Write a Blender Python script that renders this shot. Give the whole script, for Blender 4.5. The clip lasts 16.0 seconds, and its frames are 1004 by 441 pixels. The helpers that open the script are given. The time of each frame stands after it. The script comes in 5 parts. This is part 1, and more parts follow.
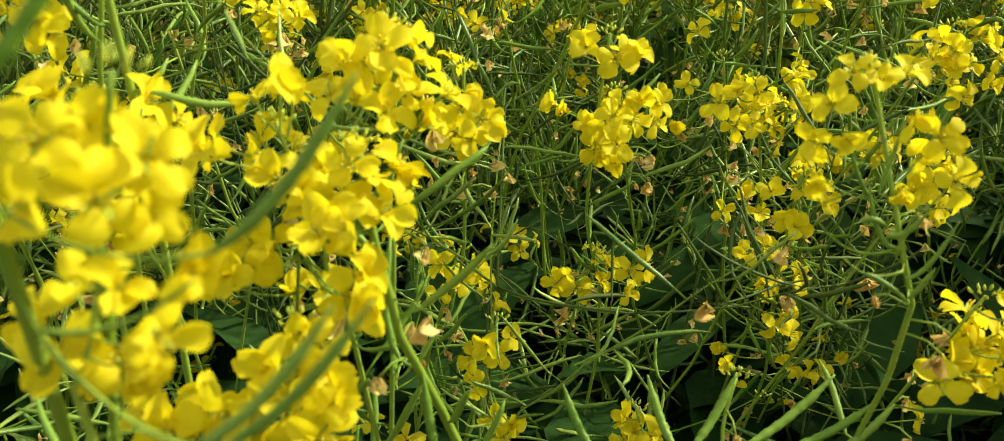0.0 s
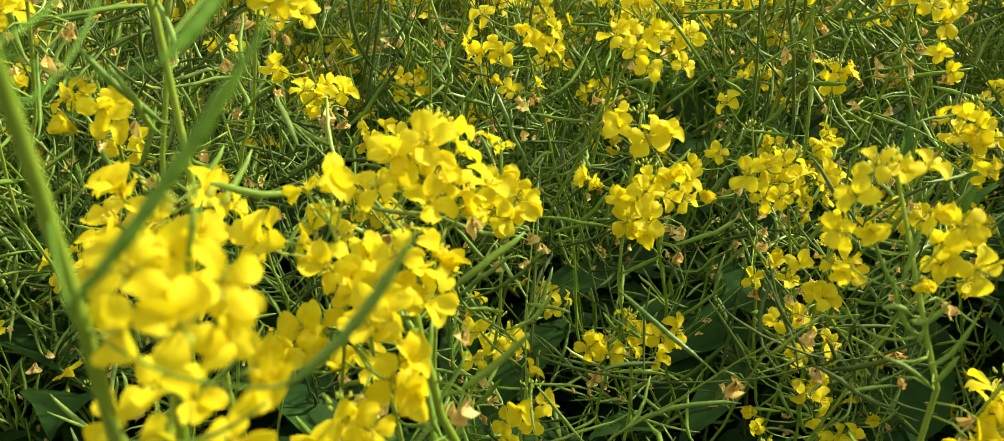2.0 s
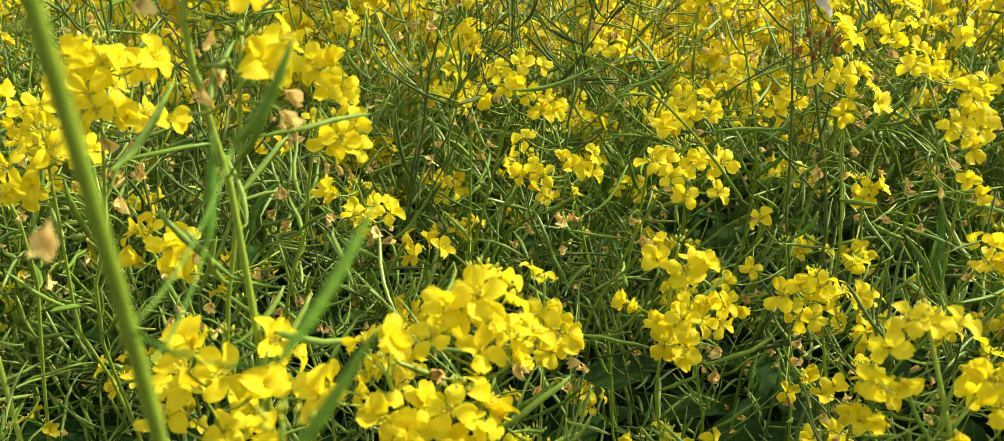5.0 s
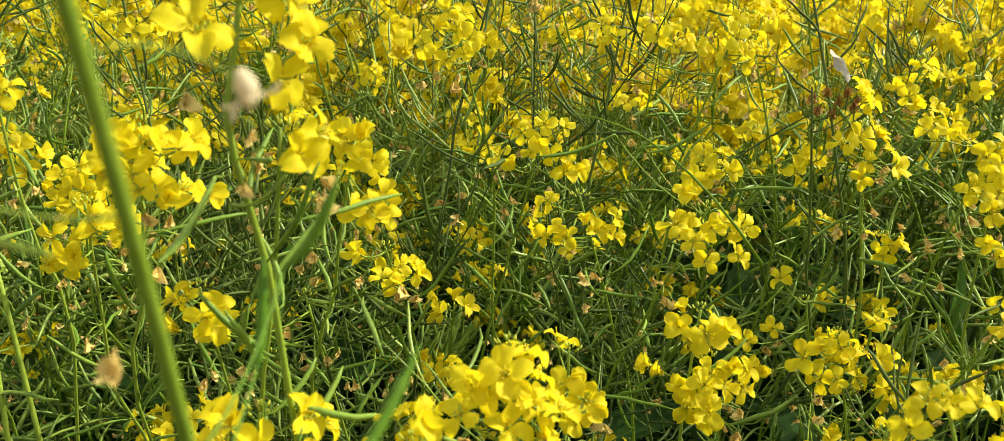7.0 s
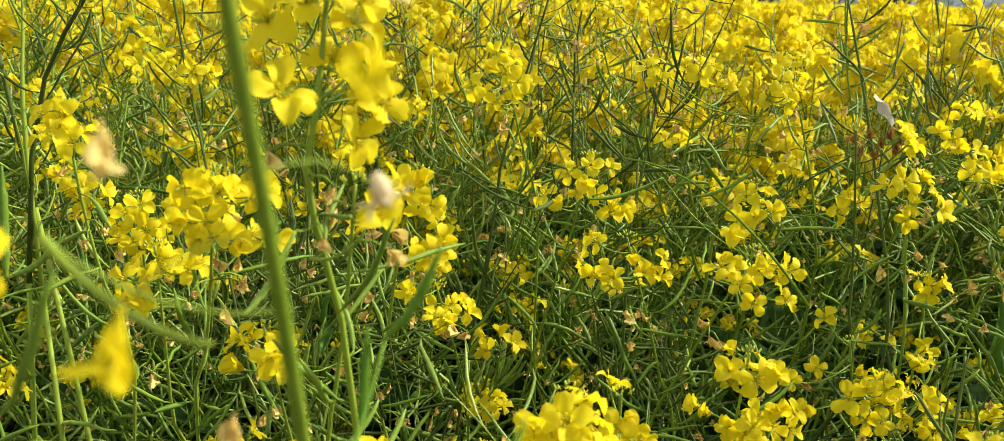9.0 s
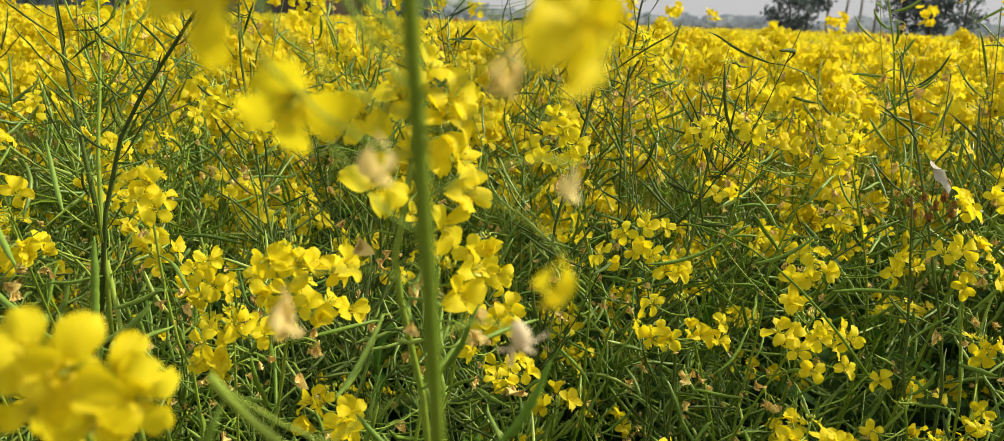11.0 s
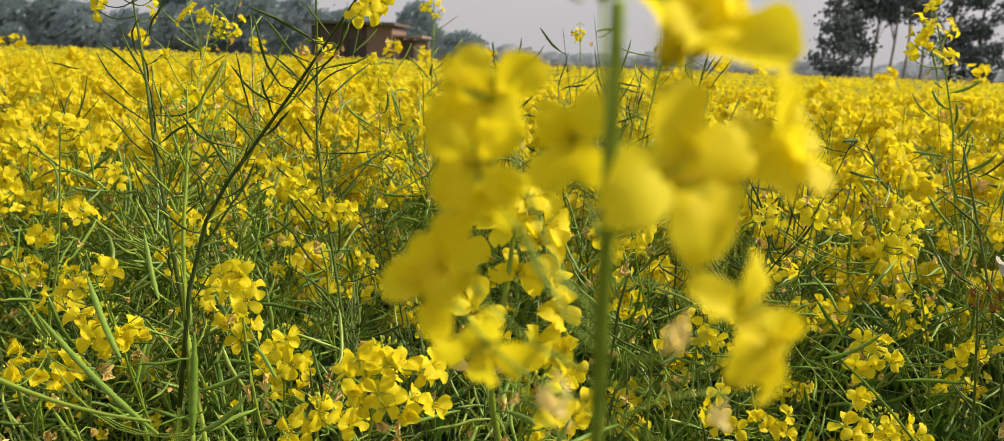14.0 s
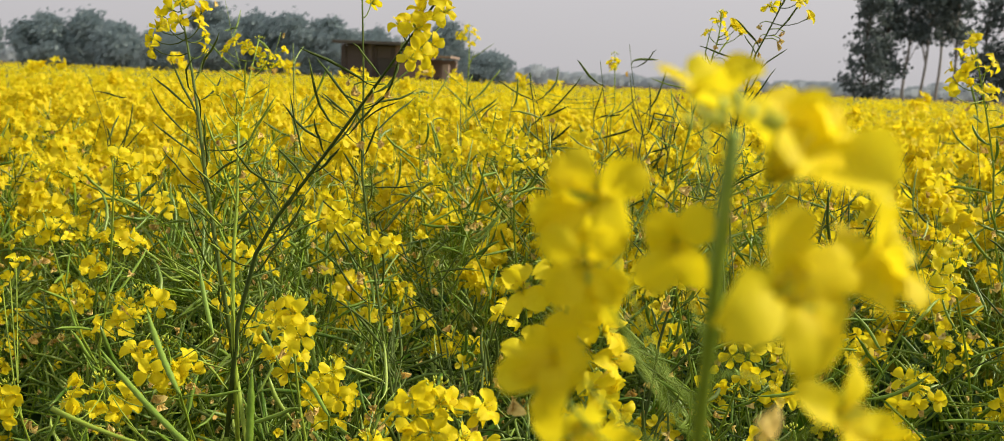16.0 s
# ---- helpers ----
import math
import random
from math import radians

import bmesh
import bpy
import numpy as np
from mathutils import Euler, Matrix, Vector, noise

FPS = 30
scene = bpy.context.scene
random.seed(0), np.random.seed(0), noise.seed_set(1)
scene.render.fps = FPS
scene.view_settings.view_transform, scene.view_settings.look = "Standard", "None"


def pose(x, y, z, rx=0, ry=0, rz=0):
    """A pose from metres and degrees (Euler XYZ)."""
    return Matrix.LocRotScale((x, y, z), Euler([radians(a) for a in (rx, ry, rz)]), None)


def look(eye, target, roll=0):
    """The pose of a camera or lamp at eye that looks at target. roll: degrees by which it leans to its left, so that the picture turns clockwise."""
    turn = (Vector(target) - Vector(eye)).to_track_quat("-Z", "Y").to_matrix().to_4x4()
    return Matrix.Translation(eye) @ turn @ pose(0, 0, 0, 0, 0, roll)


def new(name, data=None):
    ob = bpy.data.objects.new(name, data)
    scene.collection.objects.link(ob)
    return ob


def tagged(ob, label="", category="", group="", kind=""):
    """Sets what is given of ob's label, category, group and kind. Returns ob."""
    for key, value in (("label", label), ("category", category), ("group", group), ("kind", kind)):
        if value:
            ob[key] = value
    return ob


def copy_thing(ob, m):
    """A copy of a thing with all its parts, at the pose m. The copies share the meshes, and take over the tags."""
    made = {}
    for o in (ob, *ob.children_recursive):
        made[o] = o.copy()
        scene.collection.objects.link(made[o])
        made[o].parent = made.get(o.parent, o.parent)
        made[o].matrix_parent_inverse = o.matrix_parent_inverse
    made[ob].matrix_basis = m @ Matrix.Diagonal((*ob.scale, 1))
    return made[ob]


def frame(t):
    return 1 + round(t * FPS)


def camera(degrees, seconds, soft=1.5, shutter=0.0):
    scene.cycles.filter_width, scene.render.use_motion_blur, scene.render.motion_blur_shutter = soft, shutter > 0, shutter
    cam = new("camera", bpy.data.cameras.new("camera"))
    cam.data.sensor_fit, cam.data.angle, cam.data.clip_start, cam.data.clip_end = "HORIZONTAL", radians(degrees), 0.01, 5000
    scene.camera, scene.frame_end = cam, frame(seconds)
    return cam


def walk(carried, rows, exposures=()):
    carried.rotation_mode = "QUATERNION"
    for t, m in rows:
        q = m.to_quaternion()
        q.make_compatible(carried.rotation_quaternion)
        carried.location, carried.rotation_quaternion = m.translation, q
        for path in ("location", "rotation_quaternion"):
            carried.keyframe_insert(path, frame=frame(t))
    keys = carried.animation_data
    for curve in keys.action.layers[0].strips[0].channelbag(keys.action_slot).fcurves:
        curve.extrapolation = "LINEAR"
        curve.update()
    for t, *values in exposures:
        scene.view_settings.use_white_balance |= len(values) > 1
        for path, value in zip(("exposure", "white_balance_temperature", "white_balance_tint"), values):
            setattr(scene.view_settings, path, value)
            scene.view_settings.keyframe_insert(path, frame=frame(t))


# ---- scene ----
cam = camera(56.4, 16.0, soft=0.5)
METRES, EYE, TILT, LEAN, TURN = 0.22, 1.05, -22.3, -2.7, 0.0
ROWS = [
    (0.0, 0.0, 0.0, 0.0, 0.0, 0.0, -0.0),
    (0.5, -0.0034, -0.0142, 0.0112, 0.47, 0.59, -0.15),
    (1.0, -0.005, -0.0362, 0.0342, 0.93, 1.04, -0.22),
    (1.5, -0.0104, -0.0603, 0.0591, 1.39, 1.58, -0.24),
    (2.0, -0.0116, -0.0813, 0.0804, 1.85, 2.33, -0.25),
    (2.5, -0.011, -0.0999, 0.1051, 2.22, 3.05, -0.29),
    (3.0, -0.0161, -0.1129, 0.1298, 2.48, 3.69, -0.36),
    (3.5, -0.0225, -0.1292, 0.1542, 2.71, 4.36, -0.47),
    (4.0, -0.0299, -0.1477, 0.1812, 2.95, 4.93, -0.57),
    (6.5, -0.0557, -0.237, 0.3162, 4.42, 7.1, -0.8),
    (7.0, -0.0567, -0.2539, 0.3328, 4.66, 7.5, -0.87),
    (7.5, -0.0619, -0.2742, 0.3455, 4.93, 7.9, -0.96),
    (8.0, -0.075, -0.2876, 0.3568, 5.24, 8.2, -1.08),
    (8.5, -0.0957, -0.3084, 0.3686, 5.59, 8.43, -1.2),
    (9.0, -0.1237, -0.3329, 0.3812, 6.1, 8.71, -1.41),
    (11.5, -0.2225, -0.4439, 0.4923, 8.19, 10.62, -2.52),
    (12.0, -0.2354, -0.4608, 0.5045, 8.6, 10.96, -2.71),
    (12.5, -0.2482, -0.4798, 0.5197, 8.95, 11.27, -2.93),
    (13.0, -0.2633, -0.5058, 0.538, 9.28, 11.6, -3.17),
    (13.5, -0.2785, -0.5347, 0.5668, 9.65, 12.11, -3.4),
    (14.0, -0.2914, -0.5609, 0.5935, 10.03, 12.68, -3.57),
    (14.5, -0.3019, -0.5803, 0.6088, 10.41, 13.15, -3.78),
    (15.0, -0.3082, -0.5989, 0.6206, 10.78, 13.47, -4.07),
    (15.5, -0.3199, -0.6133, 0.6284, 11.11, 13.67, -4.26),
    (16.0, -0.3423, -0.6312, 0.6341, 11.49, 13.77, -4.38),
]
walk(cam, [(t, pose(0, 0, EYE, TILT, LEAN, TURN) @ pose(METRES * x, METRES * y, METRES * z, 90 + pitch, roll, yaw)) for t, x, y, z, yaw, pitch, roll in ROWS],
     exposures=[(0.0, 0.38, 6500, 2), (4.0, 0.48, 6500, 8), (7.0, 0.27, 6500, 8), (9.0, 0.22, 6500, 7), (12.5, -0.15, 6600, 13), (16.0, -0.13, 6580, 14)])

# ---- lens focus: a phone's small aperture, sharp at an arm's length ----
cam.data.dof.use_dof = True
cam.data.dof.focus_distance = 0.68
cam.data.dof.aperture_fstop = 16.0

# ---- light: a hazy winter sky and a soft sun ----
world = bpy.data.worlds.new("hazy_sky")
scene.world = world
world.use_nodes = True
wn, wl = world.node_tree.nodes, world.node_tree.links
SUN_EL, SUN_AZ = 41.0, 71.0        # degrees above the field; degrees to the right of straight ahead
sky = wn.new("ShaderNodeTexSky")
sky.sky_type = "NISHITA"
sky.sun_disc = False
sky.sun_elevation = radians(SUN_EL)
sky.sun_rotation = radians(SUN_AZ)
sky.dust_density = 6.0
sky.air_density = 1.0
grey = wn.new("ShaderNodeHueSaturation")
grey.inputs["Saturation"].default_value = 0.10
haze = wn.new("ShaderNodeMix")
haze.data_type = "RGBA"
haze.inputs["Factor"].default_value = 0.6
haze.inputs["B"].default_value = (10.4, 10.4, 10.6, 1)     # even white haze over the whole sky
wl.new(sky.outputs[0], grey.inputs["Color"])
wl.new(grey.outputs[0], haze.inputs["A"])
wl.new(haze.outputs["Result"], wn["Background"].inputs["Color"])
wn["Background"].inputs["Strength"].default_value = 0.090
sun = new("sun", bpy.data.lights.new("sun", "SUN"))
sun.data.energy = 5.6
sun.data.angle = radians(2.5)
sun.data.color = (1.0, 0.90, 0.70)
sun_dir = Vector((math.sin(radians(SUN_AZ)) * math.cos(radians(SUN_EL)), math.cos(radians(SUN_AZ)) * math.cos(radians(SUN_EL)), math.sin(radians(SUN_EL))))
sun.matrix_world = look(sun_dir * 50, (0, 0, 0))


# ---- materials ----
def material(name, dark, light, rough=0.6, grain=90.0, patch=7.0, clear=0.0, through_light=None, spec=0.35, bump=0.0, island=False, obj_vary=0.12):
    """A two-tone surface: fine grain and broad patches between two colours, varied from piece to piece; through_light: share of light let through."""
    m = bpy.data.materials.new(name)
    m.use_nodes = True
    n, l = m.node_tree.nodes, m.node_tree.links
    b = n["Principled BSDF"]
    geo = n.new("ShaderNodeTexCoord")
    fine, broad = n.new("ShaderNodeTexNoise"), n.new("ShaderNodeTexNoise")
    fine.inputs["Scale"].default_value, broad.inputs["Scale"].default_value = grain, patch
    fine.inputs["Detail"].default_value = 4
    l.new(geo.outputs["Object"], fine.inputs["Vector"])
    l.new(geo.outputs["Object"], broad.inputs["Vector"])
    add = n.new("ShaderNodeMath")
    add.operation = "ADD"
    l.new(fine.outputs["Fac"], add.inputs[0])
    l.new(broad.outputs["Fac"], add.inputs[1])
    if island:
        source = n.new("ShaderNodeNewGeometry").outputs["Random Per Island"]
    else:
        source = n.new("ShaderNodeObjectInfo").outputs["Random"]
    vary = n.new("ShaderNodeMath")
    vary.operation = "MULTIPLY_ADD"
    l.new(source, vary.inputs[0])
    vary.inputs[1].default_value = 1.0
    l.new(add.outputs[0], vary.inputs[2])
    ramp = n.new("ShaderNodeMapRange")
    ramp.inputs["From Min"].default_value, ramp.inputs["From Max"].default_value = 0.8, 2.2
    l.new(vary.outputs[0], ramp.inputs["Value"])
    mix = n.new("ShaderNodeMix")
    mix.data_type = "RGBA"
    l.new(ramp.outputs["Result"], mix.inputs["Factor"])
    mix.inputs["A"].default_value, mix.inputs["B"].default_value = (*dark, 1), (*light, 1)
    l.new(mix.outputs["Result"], b.inputs["Base Color"])
    b.inputs["Roughness"].default_value = rough
    b.inputs["Specular IOR Level"].default_value = spec
    if bump:
        bm = n.new("ShaderNodeBump")
        bm.inputs["Strength"].default_value, bm.inputs["Distance"].default_value = bump, 0.001
        l.new(fine.outputs["Fac"], bm.inputs["Height"])
        l.new(bm.outputs["Normal"], b.inputs["Normal"])
    if through_light:
        tr = n.new("ShaderNodeBsdfTranslucent")
        l.new(mix.outputs["Result"], tr.inputs["Color"])
        ms = n.new("ShaderNodeMixShader")
        ms.inputs[0].default_value = through_light
        l.new(b.outputs[0], ms.inputs[1])
        l.new(tr.outputs[0], ms.inputs[2])
        l.new(ms.outputs[0], n["Material Output"].inputs["Surface"])
    return m


PETAL = material("yellow_petal", (0.82, 0.675, 0.008), (0.92, 0.815, 0.022), 0.6, 900, 160, through_light=0.50, spec=0.2, bump=0.16)
PETAL_MANY = material("yellow_petal_many", (0.72, 0.57, 0.010), (0.88, 0.79, 0.026), 0.6, 300, 30, through_light=0.52, spec=0.2, island=True)
ANTHER = material("anther", (0.72, 0.55, 0.02), (0.85, 0.72, 0.06), 0.7, 900, 100)
BUD = material("green_yellow_bud", (0.26, 0.38, 0.03), (0.55, 0.56, 0.04), 0.6, 500, 100, island=True)
DRY = material("withered_petal", (0.56, 0.34, 0.065), (0.92, 0.80, 0.30), 0.75, 500, 60, through_light=0.3, island=True, bump=0.3)
STEM = material("green_stem", (0.16, 0.26, 0.018), (0.29, 0.39, 0.046), 0.55, 260, 20, spec=0.25, bump=0.3)
STEM_MANY = material("green_stem_many", (0.029, 0.079, 0.004), (0.225, 0.348, 0.024), 0.62, 200, 16, spec=0.12, island=True)
STEM_DARK = material("dark_purple_stem", (0.042, 0.070, 0.014), (0.105, 0.155, 0.030), 0.6, 260, 20, spec=0.15)
POD = material("green_pod", (0.110, 0.215, 0.016), (0.25, 0.385, 0.055), 0.45, 420, 40, through_light=0.12, spec=0.25, bump=0.35)
POD_NEAR = material("fresh_green_pod", (0.070, 0.185, 0.010), (0.165, 0.300, 0.026), 0.5, 420, 40, through_light=0.12, spec=0.2, bump=0.35)
POD_MANY = material("green_pod_many", (0.054, 0.138, 0.008), (0.385, 0.520, 0.090), 0.38, 420, 40, through_light=0.10, spec=0.42, island=True, bump=0.3)
LEAF = material("mustard_leaf", (0.022, 0.065, 0.014), (0.070, 0.145, 0.034), 0.6, 120, 14, through_light=0.3, spec=0.2, bump=0.4)
BLADE = material("upper_leaf", (0.034, 0.110, 0.008), (0.135, 0.285, 0.030), 0.5, 220, 25, through_light=0.35, spec=0.25, bump=0.3)
# lower leaves: base colour darkened to deepen the shade between the plants
LEAF_SHADED = material("mustard_leaf_shaded", (0.010, 0.036, 0.007), (0.038, 0.092, 0.018), 0.7, 120, 14, through_light=0.25, spec=0.08, island=True)
SOIL = material("field_soil", (0.035, 0.028, 0.018), (0.10, 0.078, 0.05), 0.95, 40, 1.5, spec=0.1, bump=0.6)
CANOPY = material("far_blossom_canopy", (0.040, 0.075, 0.014), (0.28, 0.26, 0.018), 0.85, 14.0, 2.5, spec=0.1)
BARK = material("tree_bark", (0.05, 0.045, 0.04), (0.15, 0.13, 0.11), 0.9, 12, 1.2, spec=0.1)
BARK_PALE = material("pale_bark", (0.28, 0.26, 0.23), (0.50, 0.47, 0.42), 0.85, 6, 0.8, spec=0.1)
# row trees: foliage colour raised and greyed to carry some haze
CROWN_HAZED = material("tree_foliage_hazed", (0.100, 0.132, 0.124), (0.160, 0.200, 0.186), 0.9, 3, 0.4, through_light=0.15, spec=0.2, island=True)
# grove foliage: distance haze is put into this pale blue-grey base colour
CROWN_MIST_PAINTED = material("mist_painted_foliage", (0.345, 0.435, 0.440), (0.385, 0.475, 0.480), 0.95, 1.0, 0.2, through_light=0.5, spec=0.0, island=True)
# pale blue-grey stands in for the mist before the far woods
WOOD_FAR = material("far_woods_mist_painted", (0.44, 0.50, 0.53), (0.48, 0.54, 0.57), 1.0, 0.3, 0.05, spec=0.0, through_light=0.5, island=True)
# shed brick in two tones: shade in the dark one, sunlight in the red
BRICK_SHADED = material("old_brick_shaded", (0.085, 0.068, 0.062), (0.135, 0.108, 0.096), 0.9, 6, 0.9, spec=0.1, bump=0.3)
BRICK_LIT = material("weathered_red_brick_lit", (0.19, 0.125, 0.100), (0.30, 0.205, 0.165), 0.9, 6, 0.9, spec=0.1, bump=0.3)
PLASTER = material("pale_plaster", (0.27, 0.195, 0.155), (0.42, 0.32, 0.26), 0.9, 5, 0.8, spec=0.1)
THATCH = material("dark_roof", (0.075, 0.068, 0.062), (0.13, 0.115, 0.105), 0.95, 10, 1.0, spec=0.05)

rnd = random.Random(7)
UP = Vector((0, 0, 1))


# ---- mesh tools ----
class Geo:
    """Gathers vertices and faces for one mesh."""

    def __init__(self):
        self.v, self.f, self.m, self.mats = [], [], [], []

    def slot(self, mat):
        if mat not in self.mats:
            self.mats.append(mat)
        return self.mats.index(mat)

    def tube(self, pts, radii, mat, sides=6, cap=True):
        pts = [Vector(p) for p in pts]
        s, base = self.slot(mat), len(self.v)
        side = None
        for i, p in enumerate(pts):
            d = (pts[min(i + 1, len(pts) - 1)] - pts[max(i - 1, 0)]).normalized()
            if side is None:
                side = d.cross(Vector((0.3, 0.9, 0.2))).normalized()
            else:
                side = (side - d * side.dot(d)).normalized()
            other = d.cross(side)
            r = radii[i] if isinstance(radii, (list, tuple)) else radii
            for k in range(sides):
                a = 2 * math.pi * k / sides
                self.v.append(p + (side * math.cos(a) + other * math.sin(a)) * r)
        for i in range(len(pts) - 1):
            for k in range(sides):
                a, b = base + i * sides + k, base + i * sides + (k + 1) % sides
                self.f.append((a, b, b + sides, a + sides))
                self.m.append(s)
        if cap:
            for i in (0, len(pts) - 1):
                ring = [base + i * sides + k for k in range(sides)]
                self.f.append(ring[::-1] if i == 0 else ring)
                self.m.append(s)

    def sheet(self, m, rows, cols, shape, mat):
        """A small curved sheet; shape(u, w) gives a point for u 0..1 along and w -1..1 across."""
        s, base = self.slot(mat), len(self.v)
        for i in range(rows + 1):
            for j in range(cols + 1):
                self.v.append(m @ Vector(shape(i / rows, 2 * j / cols - 1)))
        for i in range(rows):
            for j in range(cols):
                a = base + i * (cols + 1) + j
                self.f.append((a, a + 1, a + cols + 2, a + cols + 1))
                self.m.append(s)

    def mesh(self, name, smooth=True):
        me = bpy.data.meshes.new(name)
        me.from_pydata([tuple(v) for v in self.v], [], self.f)
        for mat in self.mats:
            me.materials.append(mat)
        me.polygons.foreach_set("material_index", self.m)
        me.polygons.foreach_set("use_smooth", [smooth] * len(self.f))
        me.update()
        return me


def part(name, mesh, parent, label="", m=None):
    """One mesh as a part of a thing."""
    ob = new(name, mesh)
    ob.parent = parent
    if m is not None:
        ob.matrix_basis = m
    return tagged(ob, label)


def frame_to(p, normal, spin=0.0, size=1.0):
    """A placing at p whose z points along normal."""
    return Matrix.Translation(p) @ Vector(normal).to_track_quat("Z", "Y").to_matrix().to_4x4() @ Matrix.Rotation(spin, 4, "Z") @ Matrix.Diagonal((size, size, size, 1))


def bend(a, b, sag, steps, wob=0.0):
    """Points from a to b on a bowed line."""
    a, b, sag = Vector(a), Vector(b), Vector(sag)
    out = []
    for i in range(steps + 1):
        u = i / steps
        p = a.lerp(b, u) + sag * (4 * u * (1 - u))
        if wob and 0 < i < steps:
            p += Vector((rnd.uniform(-wob, wob), rnd.uniform(-wob, wob), 0))
        out.append(p)
    return out


# ---- the parts of a mustard plant ----
def petal_shape(seed, length=0.0124, cup=0.26, wave=0.0010, narrow=1.0):
    """A round-bladed petal on a narrow claw."""
    r = random.Random(seed)
    wide, droop, k, ph = r.uniform(0.30, 0.41) * narrow, r.uniform(-0.3, 1.1), r.uniform(2, 5), r.uniform(0, 6)
    notch, slant, cup = r.uniform(0.0, 0.09), r.uniform(-0.16, 0.16), cup * r.uniform(-0.8, 2.6)
    twist = r.uniform(-0.5, 0.5)

    def shape(u, w):
        q = (u - 0.66) / (0.52 if u < 0.66 else 0.37)
        half = max(0.075 * narrow, wide * max(0.0, 1 - abs(q) ** 2.3) ** 0.55 * (1 + 0.07 * math.sin(11 * u + ph)))
        rise = 0.26 * math.sin(min(u / 0.32, 1) * math.pi / 2) - droop * max(0, u - 0.4) ** 2
        x = length * (0.06 + 0.94 * u - notch * (1 - abs(w)) * max(0, u - 0.85) / 0.15)
        ruffle = wave * (math.sin(k * 2 * w + ph) * u + 0.8 * w * w * math.sin(8 * u + 2 * ph))
        return x, length * (half * w + slant * u * u), length * (rise + cup * half * w * w + twist * half * w * u) + ruffle
    return shape


def petal_mesh(seed, rows, cols, mat):
    g = Geo()
    g.sheet(Matrix(), rows, cols, petal_shape(seed), mat)
    return g.mesh("petal")


PETALS = [petal_mesh(i, 8, 4, PETAL) for i in range(16)]


def flower_core_mesh(seed):
    """Sepals, six stamens and the pistil of one flower."""
    r, g = random.Random(seed), Geo()
    for k in range(4):
        a = k * math.pi / 2 + r.uniform(-0.2, 0.2)
        m = Matrix.Rotation(a, 4, "Z")
        g.sheet(m, 3, 2, lambda u, w: (0.0008 + 0.0042 * u, 0.0011 * w * math.sin(math.pi * (0.15 + 0.8 * u)), 0.0005 + 0.0030 * u), BUD)
    for k in range(6):
        a = k * math.pi / 3 + r.uniform(-0.2, 0.2)
        tip = Vector((math.cos(a) * 0.0024, math.sin(a) * 0.0024, 0.0046 + r.uniform(-0.0006, 0.0006)))
        g.tube([(math.cos(a) * 0.0007, math.sin(a) * 0.0007, 0.0005), tip], 0.00022, ANTHER, 3, False)
        g.tube([tip, tip + Vector((0, 0, 0.0006)), tip + Vector((0, 0, 0.0016))], [0.0002, 0.00045, 0.00015], ANTHER, 4)
    g.tube([(0, 0, -0.0004), (0, 0, 0.003), (0, 0, 0.0050)], [0.0008, 0.0005, 0.0003], BUD, 5)
    return g.mesh("flower")


CORES = [flower_core_mesh(i) for i in range(3)]


def add_flower(parent, p, normal, size=1.0, open_=1.0, shut=None):
    """One open blossom: stamens and sepals with four petals on them; shut: 0 wide open to 1 a narrow cup."""
    f = part("flower", rnd.choice(CORES), parent, m=frame_to(p, normal, rnd.uniform(0, 6.3), size))
    skew = rnd.uniform(-0.25, 0.25)
    if shut is None:
        shut = (1 - open_) + max(0.0, rnd.uniform(-0.5, 0.9))
    for k in range(4):
        a = math.pi / 4 + k * math.pi / 2 + (skew if k % 2 else -skew) + rnd.uniform(-0.12, 0.12)
        tilt = rnd.uniform(-0.40, 0.35) + shut
        part("petal", rnd.choice(PETALS), f, m=Matrix.Rotation(a, 4, "Z") @ Matrix.Rotation(-tilt, 4, "Y") @ Matrix.Diagonal((rnd.uniform(0.9, 1.08),) * 3 + (1,)))
    return f


def small_flower(g, p, normal, size=1.0, rows=3, cols=2):
    """One blossom inside a joined mesh."""
    m = frame_to(p, normal, rnd.uniform(0, 6.3), size)
    shut = max(0.0, rnd.uniform(-0.4, 0.9))
    for k in range(4):
        a = math.pi / 4 + k * math.pi / 2 + rnd.uniform(-0.3, 0.3)
        g.sheet(m @ Matrix.Rotation(a, 4, "Z") @ Matrix.Rotation(rnd.uniform(-0.3, 0.2) - shut, 4, "Y"), rows, cols, petal_shape(rnd.randrange(40)), PETAL_MANY)
    if rows > 2:
        g.tube([m @ Vector((0, 0, 0)), m @ Vector((0, 0, 0.0055))], [0.0012, 0.0006], ANTHER, 4)


def withered(g, p, size=1.0):
    """A hanging, crumpled dead blossom."""
    d = Vector((rnd.uniform(-0.6, 0.6), rnd.uniform(-0.6, 0.6), -1)).normalized()
    for k in range(4):
        m = frame_to(p, d, rnd.uniform(0, 6.3), size * rnd.uniform(0.45, 1.1)) @ Matrix.Rotation(-rnd.uniform(0.9, 1.5), 4, "Y")
        g.sheet(m, 4, 2, petal_shape(rnd.randrange(40), 0.0078, 1.8, 0.0016, 0.5), DRY)


